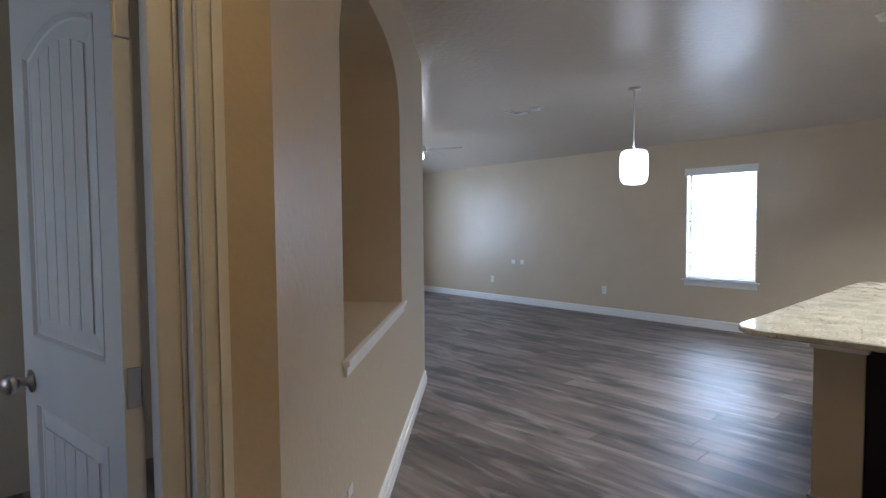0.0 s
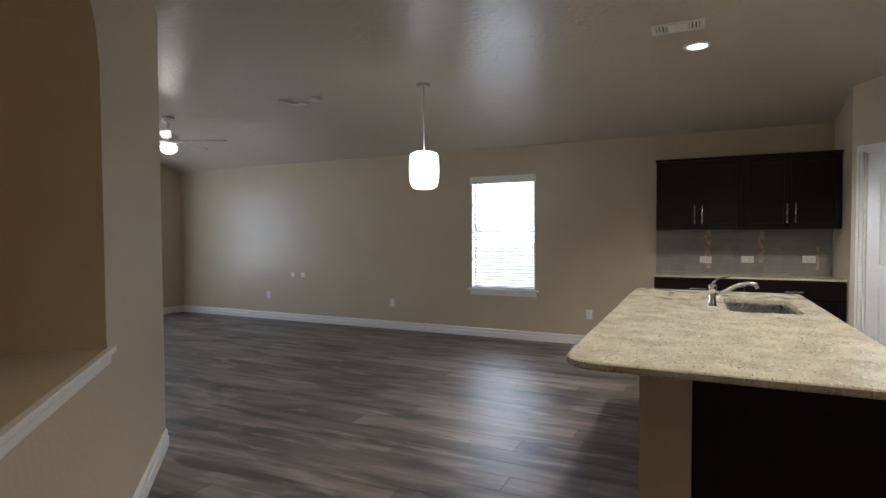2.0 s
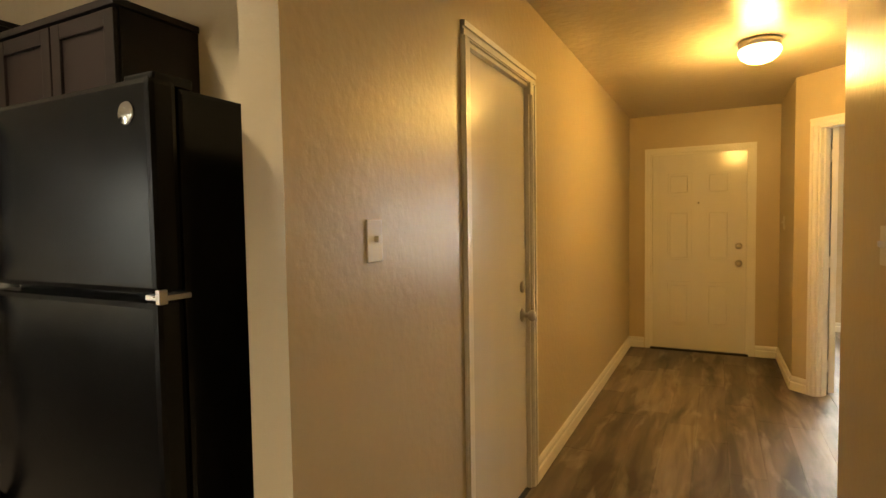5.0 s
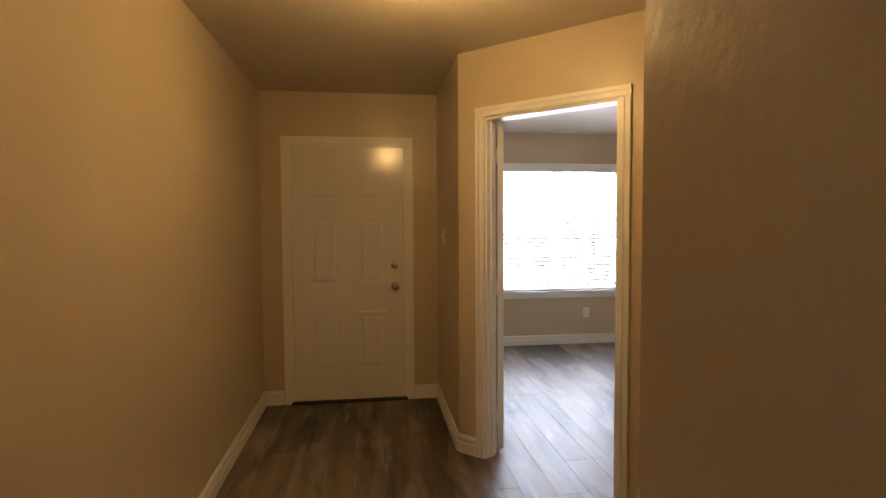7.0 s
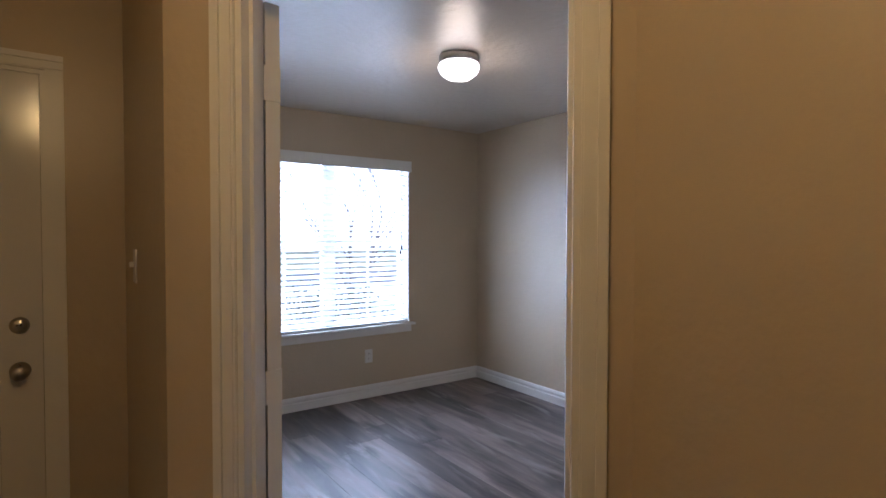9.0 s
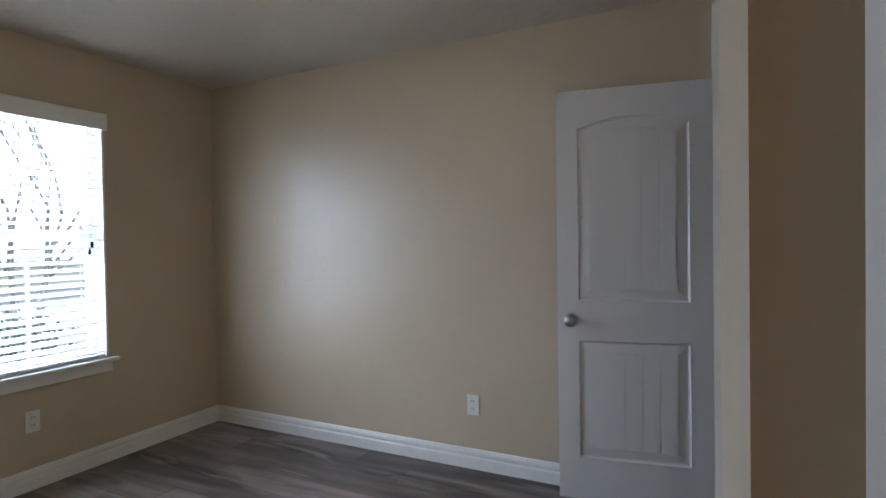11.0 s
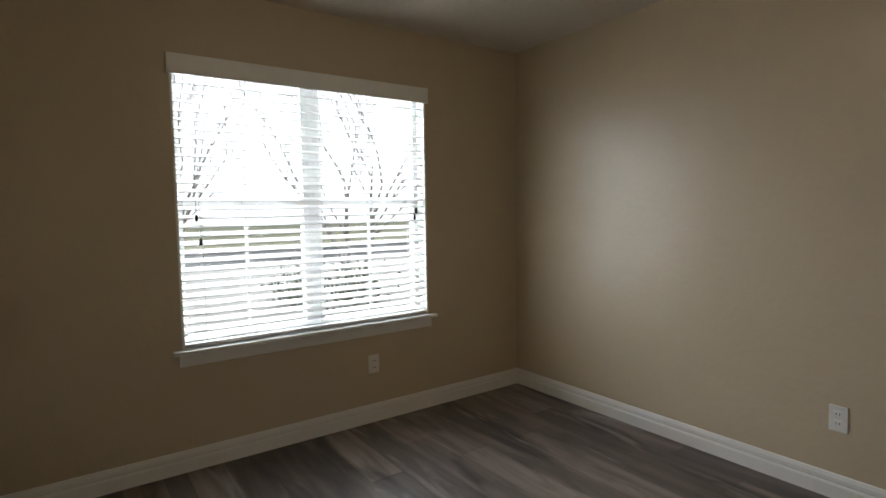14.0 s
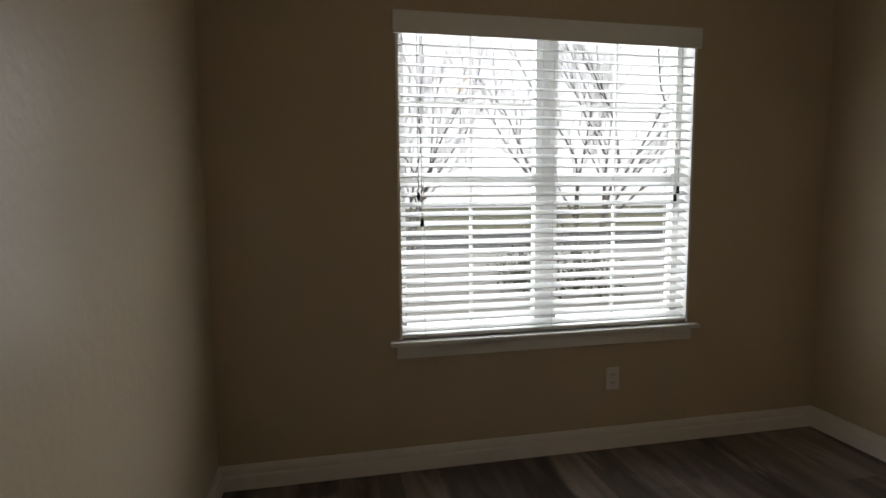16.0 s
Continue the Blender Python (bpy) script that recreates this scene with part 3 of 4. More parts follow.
def blinds(m, w, z0, z1, tilt, label, cord=True):
    t = thing("window_blind", m, label, "blind")
    part("valance", boxes((-0.012, w + 0.012, -0.022, -0.006, z1 - 0.085, z1 + 0.012), bevel=0.004), BLIND, t, "white valance")
    part("head_rail", boxes((0.012, w - 0.012, 0.0, 0.05, z1 - 0.06, z1 - 0.014)), BLIND, t)
    part("bottom_rail", boxes((0.015, w - 0.015, 0.004, 0.052, z0 + 0.004, z0 + 0.022), bevel=0.004), BLIND, t)
    n = int((z1 - z0 - 0.12) / 0.0445)
    me = None
    for i in range(n):
        z = z0 + 0.045 + i * (z1 - z0 - 0.12) / n
        mm = Matrix.Translation((w / 2, 0.028, z)) @ Matrix.Rotation(radians(tilt), 4, "X")
        if me is None:
            ob = part("slat", boxes((-w / 2 + 0.016, w / 2 - 0.016, -0.024, 0.024, -0.0014, 0.0014)), BLIND, t, "", mm)
            me = ob.data
        else:
            ob = new("slat", me)
            ob.parent, ob.matrix_basis = t, mm
    for x in (0.12, w / 2, w - 0.12):
        part("ladder_cord", boxes((x - 0.0012, x + 0.0012, 0.002, 0.004, z0 + 0.02, z1 - 0.05), (x - 0.0012, x + 0.0012, 0.052, 0.054, z0 + 0.02, z1 - 0.05)), BLIND, t)
    if cord:
        for x, zc in ((0.095, 1.31), (0.110, 1.19), (w - 0.085, 1.33), (w - 0.10, 1.29)):
            part("pull_cord", tube([(x, -0.004, z1 - 0.06), (x, -0.004, zc)], 0.0016, 6), BLIND, t)
            part("tassel", lathe([(0, -0.024), (0.009, -0.022), (0.006, 0.012), (0, 0.014)], 10, pose(x, -0.004, zc - 0.01)), DARK, t, "small dark cord tassel")
    return t


fb, _ = way((0.395, YB), (-2.722, YB))
mb = fb @ pose(0.395 + 0.42, 0, 0)
window("window_bedroom", mb, 1.5, 0.63, 2.09, 2, "white double window with sash rails in the bedroom")
blinds(mb, 1.5, 0.63, 2.09, 24, "white wide-slat blinds, slats open")
ml = Matrix.Translation((XW, 3.245, 0)) @ Matrix.Rotation(radians(-90), 4, "Z")
window("window_living", ml, 0.86, 0.63, 2.075, 1, "white single window with sash rail in the living room")
blinds(ml, 0.86, 0.63, 2.075, 14, "white blinds glowing with daylight", False)
window("window_side_room", Matrix.Translation((-2.4, 1.815, 0)) @ Matrix.Rotation(radians(90), 4, "Z"), 1.4, 0.75, 2.15, 1, "white wide window of the side room", rail=1.45)
mn = Matrix.Translation((4.3, YN, 0))
window("window_north", mn, 1.8, 0.5, 2.2, 2, "white double window at the living room end")


# ---- kitchen ----
def bar_handle(parent, x, z, y, upright=True, n=0.13):
    bm = tube([(x, y - 0.030, z - n / 2), (x, y - 0.030, z + n / 2)] if upright else [(x - n / 2, y - 0.030, z), (x + n / 2, y - 0.030, z)], 0.0070, 10)
    for k in (-0.35, 0.35):
        p = (x, y, z + k * n) if upright else (x + k * n, y, z)
        tube([p, (p[0], y - 0.030, p[2])], 0.0042, 8, bm=bm)
    part("handle", bm, CHROME, parent, "polished metal bar handle")


def shaker(parent, name, x0, x1, z0, z1, y, rail=0.055):
    """A framed front with a sunken panel, its face at y - 0.019."""
    door = part(name, boxes((x0 + 0.002, x1 - 0.002, y - 0.009, y, z0 + 0.002, z1 - 0.002)), ESPRESSO, parent)
    for xa, xb in ((x0, x0 + rail), (x1 - rail, x1)):
        part("stile", boxes((xa, xb, y - 0.020, y - 0.008, z0, z1), bevel=0.002), ESPRESSO, door)
    for za, zb in ((z0, z0 + rail), (z1 - rail, z1)):
        part("rail", boxes((x0 + rail, x1 - rail, y - 0.0195, y - 0.008, za, zb), bevel=0.003), ESPRESSO, door)
    return door


def wall_cabinet(m, w, z0, z1, depth, doors, label, crown=True, hand=None, low=True):
    """x along the front, front face towards -y, back at y = depth."""
    t = thing("wall_cabinet", m, label, "cabinet", "kitchen wall cabinets")
    part("body", boxes((0, w, 0, depth, z0, z1)), ESPRESSO, t)
    if crown:
        part("top_moulding", boxes((-0.010, w + 0.010, -0.028, depth, z1 - 0.004, z1 + 0.022), bevel=0.004), ESPRESSO, t)
    dw = w / doors
    for i in range(doors):
        d = shaker(t, "door", i * dw + 0.003, (i + 1) * dw - 0.003, z0 + 0.004, z1 - 0.012, -0.001)
        side = (1 if i % 2 == 0 else 0) if hand is None else hand
        x = i * dw + (dw - 0.035 if side else 0.035)
        bar_handle(d, x, z0 + 0.155, -0.020, True, 0.19)
    return t


def base_cabinet(m, w, depth, doors, label, drawers=True, hand=None, h=0.875):
    t = thing("base_cabinet", m, label, "cabinet", "kitchen base cabinets")
    part("body", boxes((0, w, 0, depth, 0.10, h)), ESPRESSO, t)
    part("toe_kick", boxes((0, w, 0.06, depth, 0.0, 0.10)), DARK, t)
    dw = w / doors
    if drawers:
        d = part("drawer", boxes((0.004, w - 0.004, -0.019, -0.001, 0.715, h - 0.012), bevel=0.004), ESPRESSO, t)
        bar_handle(d, w / 2, 0.79, -0.019, False, 0.15)
    for i in range(doors):
        d = shaker(t, "door", i * dw + 0.003, (i + 1) * dw - 0.003, 0.115, 0.70 if drawers else h - 0.012, -0.001)
        side = (1 if i % 2 == 0 else 0) if hand is None else hand
        bar_handle(d, i * dw + (dw - 0.035 if side else 0.035), 0.58, -0.020, True, 0.16)
    return t


def facing_y(x, y):
    """A run of cabinets whose fronts face +y: x runs to -x."""
    return pose(x, y, 0, 0, 0, 180)


YU = -1.55
wall_cabinet(facing_y(5.86, YU), 0.55, 1.38, 2.12, 0.312, 1, "espresso shaker wall cabinet beside the pantry", hand=1)
wall_cabinet(facing_y(5.30, YU), 0.55, 1.38, 2.12, 0.312, 1, "espresso shaker wall cabinet beside the microwave", hand=1)
wall_cabinet(facing_y(4.742, YU + 0.03), 0.758, 1.875, 2.315, 0.342, 2, "raised espresso cabinet over the microwave")
wall_cabinet(facing_y(3.975, YU), 0.765, 1.38, 2.12, 0.312, 2, "two-door espresso shaker wall cabinet")
wall_cabinet(facing_y(3.205, YU), 0.38, 1.38, 2.12, 0.312, 1, "narrow espresso wall cabinet beside the refrigerator", hand=1)
YBF = -1.265
base_cabinet(facing_y(5.96, YBF), 0.60, 0.597, 1, "espresso base cabinet with drawer beside the pantry", hand=1)
base_cabinet(facing_y(5.355, YBF), 0.60, 0.597, 2, "espresso base cabinet with drawer beside the range")
base_cabinet(facing_y(3.975, YBF), 0.66, 0.597, 2, "espresso two-door base cabinet with drawer")
base_cabinet(facing_y(3.31, YBF), 0.47, 0.597, 1, "espresso base cabinet beside the refrigerator", hand=0)


def slab(name, m, x0, x1, y0, y1, label, hole=None, low=0.878):
    bm = bmesh.new()
    if hole:
        a, b, c, d = hole
        for q in ((x0, a, y0, y1), (b, x1, y0, y1), (a, b, y0, c), (a, b, d, y1)):
            box(bm, *q, 0.882, 0.914)
    else:
        box(bm, x0, x1, y0, y1, low, 0.914, bevel=0.005)
    t = tagged(part(name, bm, GRANITE, None, "", m), label, "countertop")
    return t


slab("countertop", Matrix.Identity(4), 4.755, 5.965, YK + 0.012, -1.23, "beige speckled granite countertop beside the range")
slab("countertop", Matrix.Identity(4), 2.84, 3.965, YK + 0.012, -1.23, "beige speckled granite countertop beside the refrigerator")

# far run under the window wall
fe = Matrix.Translation((6.93, 0.955, 0)) @ Matrix.Rotation(radians(-90), 4, "Z")
wall_cabinet(fe, 0.815, 1.38, 2.10, 0.353, 2, "two-door espresso shaker wall cabinet on the east wall")
wall_cabinet(fe @ pose(0.818, 0, 0), 0.812, 1.38, 2.10, 0.353, 2, "two-door espresso shaker wall cabinet on the east wall")
be = Matrix.Translation((6.69, 0.955, 0)) @ Matrix.Rotation(radians(-90), 4, "Z")
base_cabinet(be, 0.815, 0.595, 2, "espresso base cabinet under the east counter", h=0.895)
base_cabinet(be @ pose(0.818, 0, 0), 0.812, 0.595, 2, "espresso base cabinet under the east counter", h=0.895)
slab("countertop", Matrix.Identity(4), 6.655, XW - 0.012, -0.675, 0.975, "beige speckled granite countertop on the east wall", low=0.896)


def backsplash(m, w, z0, z1, stains, label):
    t = thing("backsplash", m, label, "backsplash")
    part("grout", boxes((0, w, -0.006, 0, z0, z1)), GROUT, t)
    th, tw = 0.0755, 0.152
    rows = int((z1 - z0) / th + 0.999)
    shared = {}
    for r in range(rows):
        za = z0 + r * th + 0.0015
        zb = min(za + th - 0.003, z1)
        x = -tw / 2 if r % 2 else 0.0
        while x < w - 0.004:
            a, b = max(x + 0.0015, 0.001), min(x + tw - 0.0015, w - 0.001)
            if b - a > 0.01:
                key = (round(b - a, 4), round(zb - za, 4))
                mm = Matrix.Translation((a, 0, za))
                if key not in shared:
                    shared[key] = part("tile", boxes((0, b - a, -0.011, -0.006, 0, zb - za)), TILE, t, "", mm).data
                else:
                    ob = new("tile", shared[key])
                    ob.parent, ob.matrix_basis = t, mm
            x += tw
    for x, sw, za, zb in stains:
        n = 9
        left = [(x - sw / 2 + random.uniform(-0.5, 0.5) * sw * 0.6, za + (zb - za) * i / n) for i in range(n + 1)]
        right = [(x + sw / 2 + random.uniform(-0.5, 0.5) * sw * 0.6, za + (zb - za) * i / n) for i in range(n + 1)]
        bm = extrude_poly(left + right[::-1], 0.0015)
        bm.transform(Matrix.Translation((0, -0.0128, 0)))
        part("stain", bm, STAIN, t, "bare tan adhesive streak")
    return t


em = Matrix.Translation((XW, 0.975, 0)) @ Matrix.Rotation(radians(-90), 4, "Z")
backsplash(em, 1.65, 0.916, 1.378, ((0.52, 0.05, 0.96, 1.37), (1.03, 0.05, 1.03, 1.37), (1.53, 0.03, 0.96, 1.2)), "grey glazed subway tile backsplash with tan adhesive streaks")
km = pose(5.965, YK, 0, 0, 0, 180)
backsplash(km, 3.10, 0.916, 1.378, ((0.10, 0.09, 0.92, 1.37), (0.62, 0.035, 1.0, 1.36), (1.05, 0.05, 1.05, 1.36), (2.3, 0.04, 1.0, 1.36)), "grey glazed subway tile backsplash behind the range")
sm = Matrix.Translation((5.97, -1.30, 0)) @ Matrix.Rotation(radians(-90), 4, "Z")
backsplash(sm, 0.55, 0.916, 1.378, (), "grey glazed subway tile return beside the pantry")
for y, z in ((0.47, 1.05), (0.07, 1.06), (-0.48, 1.07)):
    plate("outlet", Matrix.Translation((XW - 0.012, y, z)) @ Matrix.Rotation(radians(-90), 4, "Z") @ pose(0, 0, 0, 0, 90, 0), "white outlet plate laid sideways in the backsplash", "outlet")
plate("outlet", pose(5.25, YK + 0.012, 1.05, 0, 0, 180), "white outlet plate in the backsplash", "outlet")


# ---- appliances ----
def refrigerator():
    t = thing("refrigerator", facing_y(2.79, -1.19), "black textured top-freezer refrigerator", "refrigerator")
    w = 0.715
    part("cabinet", boxes((0.005, w - 0.005, 0.005, 0.645, 0.03, 1.675), bevel=0.012), BLACK, t)
    d = part("freezer_door", boxes((0, w, -0.068, 0.0, 1.222, 1.685), bevel=0.014), BLACK, t)
    e = part("fridge_door", boxes((0, w, -0.068, 0.0, 0.07, 1.205), bevel=0.014), BLACK, t)
    for parent, za, zb in ((d, 1.235, 1.66), (e, 0.62, 1.19)):
        bm = tube([(0.045, -0.075, za), (0.040, -0.105, za + 0.05), (0.038, -0.112, (za + zb) / 2), (0.040, -0.105, zb - 0.05), (0.045, -0.075, zb)], 0.017, 12)
        part("handle", bm, GLOSS, parent, "curved black grip handle")
    part("centre_hinge", boxes((w - 0.05, w + 0.004, -0.060, 0.015, 1.207, 1.219), (w - 0.008, w + 0.006, -0.066, -0.045, 1.200, 1.232), bevel=0.002), NICKEL, t, "bright metal centre hinge")
    part("top_hinge", boxes((w - 0.11, w - 0.01, -0.05, 0.05, 1.676, 1.70), bevel=0.006), BLACK, t)
    part("badge", lathe([(0, 0), (0.026, 0), (0.026, 0.003), (0.022, 0.005), (0, 0.005)], 28, pose(w - 0.075, -0.068, 1.612, 90)), CHROME, d, "round silver badge")
    part("foot_grille", boxes((0.02, w - 0.02, -0.04, 0.0, 0.005, 0.06), bevel=0.004), DARK, t)
    return t


refrigerator()


def stove():
    t = thing("range", facing_y(4.745, -1.245), "black freestanding electric coil range", "stove")
    w = 0.76
    part("body", boxes((0.004, w - 0.004, 0, 0.60, 0.02, 0.895), bevel=0.006), BLACK, t)
    part("cooktop", boxes((0, w, -0.025, 0.61, 0.895, 0.920), bevel=0.008), GLOSS, t)
    d = part("oven_door", boxes((0.006, w - 0.006, -0.045, -0.002, 0.25, 0.845), bevel=0.008), GLOSS, t)
    part("window", boxes((0.12, w - 0.12, -0.047, -0.044, 0.40, 0.70), bevel=0.001), GLASS, d)
    part("handle", tube([(0.06, -0.045, 0.80), (0.06, -0.085, 0.80), (w - 0.06, -0.085, 0.80), (w - 0.06, -0.045, 0.80)], 0.011), GLOSS, d, "black bar handle")
    part("badge", boxes((w / 2 - 0.018, w / 2 + 0.018, -0.048, -0.045, 0.345, 0.375), bevel=0.001), CHROME, d)
    e = part("drawer", boxes((0.006, w - 0.006, -0.040, -0.002, 0.035, 0.235), bevel=0.008), BLACK, t)
    part("drawer_grip", boxes((0.05, w - 0.05, -0.046, -0.038, 0.195, 0.220), bevel=0.003), GLOSS, e)
    part("trim_rail", boxes((0.01, w - 0.01, -0.035, -0.001, 0.852, 0.890), bevel=0.004), GLOSS, t)
    bm = extrude_poly([(0.0, 0.92), (w, 0.92), (w, 1.08), (w - 0.05, 1.125), (w - 0.16, 1.145), (0.16, 1.145), (0.05, 1.125), (0, 1.08)], 0.085)
    bm.transform(Matrix.Translation((0, 0.53, 0)))
    g = part("backguard", bm, GLOSS, t, "curved black control panel")
    for x in (0.08, 0.19, w - 0.19, w - 0.08):
        part("control_knob", lathe([(0, 0), (0.022, 0), (0.019, 0.022), (0, 0.024)], 16, pose(x, 0.53, 1.04, 90)), BLACK, g)
    part("clock", boxes((w / 2 - 0.08, w / 2 + 0.08, 0.527, 0.531, 1.02, 1.075)), DARK, g)
    for x, y, r in ((0.20, 0.12, 0.10), (0.56, 0.12, 0.08), (0.20, 0.40, 0.08), (0.56, 0.40, 0.10)):
        b = part("burner_pan", lathe([(0, 0.921), (r, 0.921), (r + 0.012, 0.926), (r + 0.016, 0.922)], 28, pose(x, y, 0)), CHROME, t, "bright drip pan")
        sp = [(x + rr * math.cos(a), y + rr * math.sin(a), 0.932) for a, rr in ((k * 0.35, 0.02 + (r - 0.025) * k / 55) for k in range(56))]
        part("coil", tube(sp, 0.0045, 6), BLACK, b, "dark spiral heating coil")
    return t


stove()


def microwave():
    t = thing("microwave", facing_y(4.742, YU + 0.045), "black over-range microwave oven under the raised cabinet", "microwave")
    w = 0.758
    part("body", boxes((0, w, 0, 0.35, 1.40, 1.868), bevel=0.006), BLACK, t)
    d = part("door", boxes((0.004, w - 0.20, -0.05, -0.001, 1.405, 1.79), bevel=0.012), GLOSS, t)
    part("window", boxes((0.07, w - 0.30, -0.053, -0.049, 1.48, 1.72), bevel=0.001), GLOSS, d, "dark glass window")
    part("handle", tube([(w - 0.225, -0.05, 1.44), (w - 0.225, -0.085, 1.47), (w - 0.225, -0.085, 1.72), (w - 0.225, -0.05, 1.75)], 0.011), GLOSS, d)
    c = part("control_panel", boxes((w - 0.198, w - 0.004, -0.048, -0.001, 1.405, 1.79), bevel=0.006), BLACK, t)
    part("display", boxes((w - 0.17, w - 0.03, -0.050, -0.047, 1.73, 1.77)), GLOSS, c)
    for r in range(5):
        for k in range(3):
            part("key", boxes((w - 0.172 + k * 0.05, w - 0.134 + k * 0.05, -0.0495, -0.047, 1.44 + r * 0.052, 1.475 + r * 0.052)), BLACK, c)
    v = part("vent", boxes((0.004, w - 0.004, -0.046, -0.001, 1.795, 1.862), bevel=0.004), BLACK, t)
    for k in range(3):
        part("louvre", boxes((0.03, w - 0.03, -0.049, -0.045, 1.806 + k * 0.018, 1.814 + k * 0.018)), DARK, v)
    return t


microwave()


# ---- island ----
def island():
    t = thing("kitchen_island", Matrix.Identity(4), "kitchen island with espresso cabinets and a tan knee wall", "kitchen island")
    part("knee_wall", boxes((2.97, 5.12, 0.575, 0.765, 0.0, 0.80)), WALL, t, "tan painted knee wall")
    part("cap", boxes((2.95, 5.14, 0.560, 0.780, 0.80, 0.882), bevel=0.006), WHITE, t, "white wooden cap under the granite")
    part("end_panel", boxes((2.985, 3.005, -0.082, 0.574, 0.0, 0.880)), ESPRESSO, t)
    part("carcass", boxes((3.005, 5.10, -0.062, 0.574, 0.10, 0.70)), ESPRESSO, t)
    part("carcass_rail", boxes((3.005, 5.10, -0.062, 0.03, 0.70, 0.880), (3.005, 5.10, 0.50, 0.574, 0.70, 0.880)), ESPRESSO, t)
    part("toe_kick", boxes((3.005, 5.10, 0.03, 0.574, 0.0, 0.10)), DARK, t)
    holder = part("front", boxes((3.005, 5.10, -0.065, -0.062, 0.10, 0.88)), ESPRESSO, t)
    for i in range(4):
        x0 = 3.01 + i * 0.522
        d = part("door", boxes((x0, x0 + 0.516, -0.083, -0.065, 0.115, 0.70), bevel=0.003), ESPRESSO, t)
        part("handle", tube([(x0 + 0.06, -0.083, 0.60), (x0 + 0.06, -0.112, 0.60), (x0 + 0.06, -0.112, 0.46), (x0 + 0.06, -0.083, 0.46)], 0.005, 8), CHROME, d)
        w2 = part("drawer", boxes((x0, x0 + 0.516, -0.083, -0.065, 0.715, 0.868), bevel=0.003), ESPRESSO, t)
        part("handle", tube([(x0 + 0.19, -0.083, 0.79), (x0 + 0.19, -0.112, 0.79), (x0 + 0.33, -0.112, 0.79), (x0 + 0.33, -0.083, 0.79)], 0.005, 8), CHROME, w2)
    part("baseboard", boxes((2.957, 5.12, 0.765, 0.780, 0, 0.11), (2.957, 2.970, 0.575, 0.780, 0, 0.11)), WHITE, t)
    return t


island()


def island_top():
    x0, x1, y0, y1, r = 2.61, 5.25, -0.105, 1.0, 0.075
    hx0, hx1, hy0, hy1 = 4.12, 4.80, 0.03, 0.40
    bm = bmesh.new()
    outer, inner = [], []
    for cx, cy, a0, rr, inset in ((x1, y1, 0, 0.05, None), (x0, y1, 90, 0.13, None), (x0, y0, 180, 0.03, None), (x1, y0, 270, 0.05, None)):
        for k in range(7):
            a = radians(a0 + 15 * k)
            sx, sy = (-1 if cx == x1 else 1), (-1 if cy == y1 else 1)
            outer.append((cx + sx * rr + rr * math.cos(a), cy + sy * rr + rr * math.sin(a)))
    for cx, cy, a0 in ((hx1, hy1, 0), (hx0, hy1, 90), (hx0, hy0, 180), (hx1, hy0, 270)):
        for k in range(7):
            a = radians(a0 + 15 * k)
            sx, sy = (-1 if cx == hx1 else 1), (-1 if cy == hy1 else 1)
            inner.append((cx + sx * 0.06 + 0.06 * math.cos(a), cy + sy * 0.06 + 0.06 * math.sin(a)))
    n = len(outer)
    rings = []
    e = 0.006
    mid = ((x0 + x1) / 2, (y0 + y1) / 2)
    def ring(pts, z, shrink=0.0, c=mid):
        return [bm.verts.new((p[0] - shrink * (1 if p[0] > c[0] else -1), p[1] - shrink * (1 if p[1] > c[1] else -1), z)) for p in pts]
    seq = [ring(inner, 0.884), ring(inner, 0.914), ring(outer, 0.914, e), ring(outer, 0.908), ring(outer, 0.890), ring(outer, 0.884, e)]
    seq.append(seq[0])
    for a, b in zip(seq, seq[1:]):
        for i in range(n):
            bm.faces.new((a[i], a[(i + 1) % n], b[(i + 1) % n], b[i]))
    bmesh.ops.recalc_face_normals(bm, faces=bm.faces)
    return tagged(part("island_countertop", bm, GRANITE), "beige speckled granite island top with rounded corners", "countertop")


island_top()
sk = thing("sink", Matrix.Identity(4), "undermount brushed steel kitchen sink in the island", "sink")
part("basin", boxes((4.10, 4.82, 0.035, 0.055, 0.71, 0.883), (4.10, 4.82, 0.38, 0.42, 0.71, 0.883), (4.09, 4.125, 0.035, 0.42, 0.71, 0.883), (4.795, 4.83, 0.035, 0.42, 0.71, 0.883), (4.10, 4.82, 0.035, 0.42, 0.702, 0.712)), STEEL, sk)
part("rim", boxes((4.105, 4.815, 0.036, 0.05, 0.874, 0.8835), (4.105, 4.815, 0.385, 0.40, 0.874, 0.8835)), CHROME, sk)
part("drain", lathe([(0, 0.716), (0.045, 0.716), (0.055, 0.713)], 24, pose(4.46, 0.22, 0)), CHROME, sk)
fc = thing("faucet", pose(4.27, 0.475, 0.914), "chrome single-lever kitchen faucet with side spray", "faucet")
part("base", lathe([(0, 0), (0.030, 0), (0.028, 0.012), (0.022, 0.02), (0.021, 0.10), (0.024, 0.115), (0.020, 0.135), (0, 0.138)], 24), CHROME, fc)
part("spout", tube([(0, -0.005, 0.05), (0.01, -0.05, 0.085), (0.03, -0.12, 0.125), (0.045, -0.19, 0.145), (0.05, -0.225, 0.138), (0.05, -0.235, 0.115)], 0.0125, 14), CHROME, fc)
part("lever", tube([(0, 0, 0.135), (0.005, -0.02, 0.165), (0.02, -0.10, 0.190)], 0.008, 10, 0.005), CHROME, fc)
part("sprayer", lathe([(0, 0), (0.022, 0), (0.016, 0.02), (0.012, 0.05), (0.017, 0.09), (0.012, 0.115), (0, 0.118)], 18, pose(0.17, 0.0, 0)), CHROME, fc)


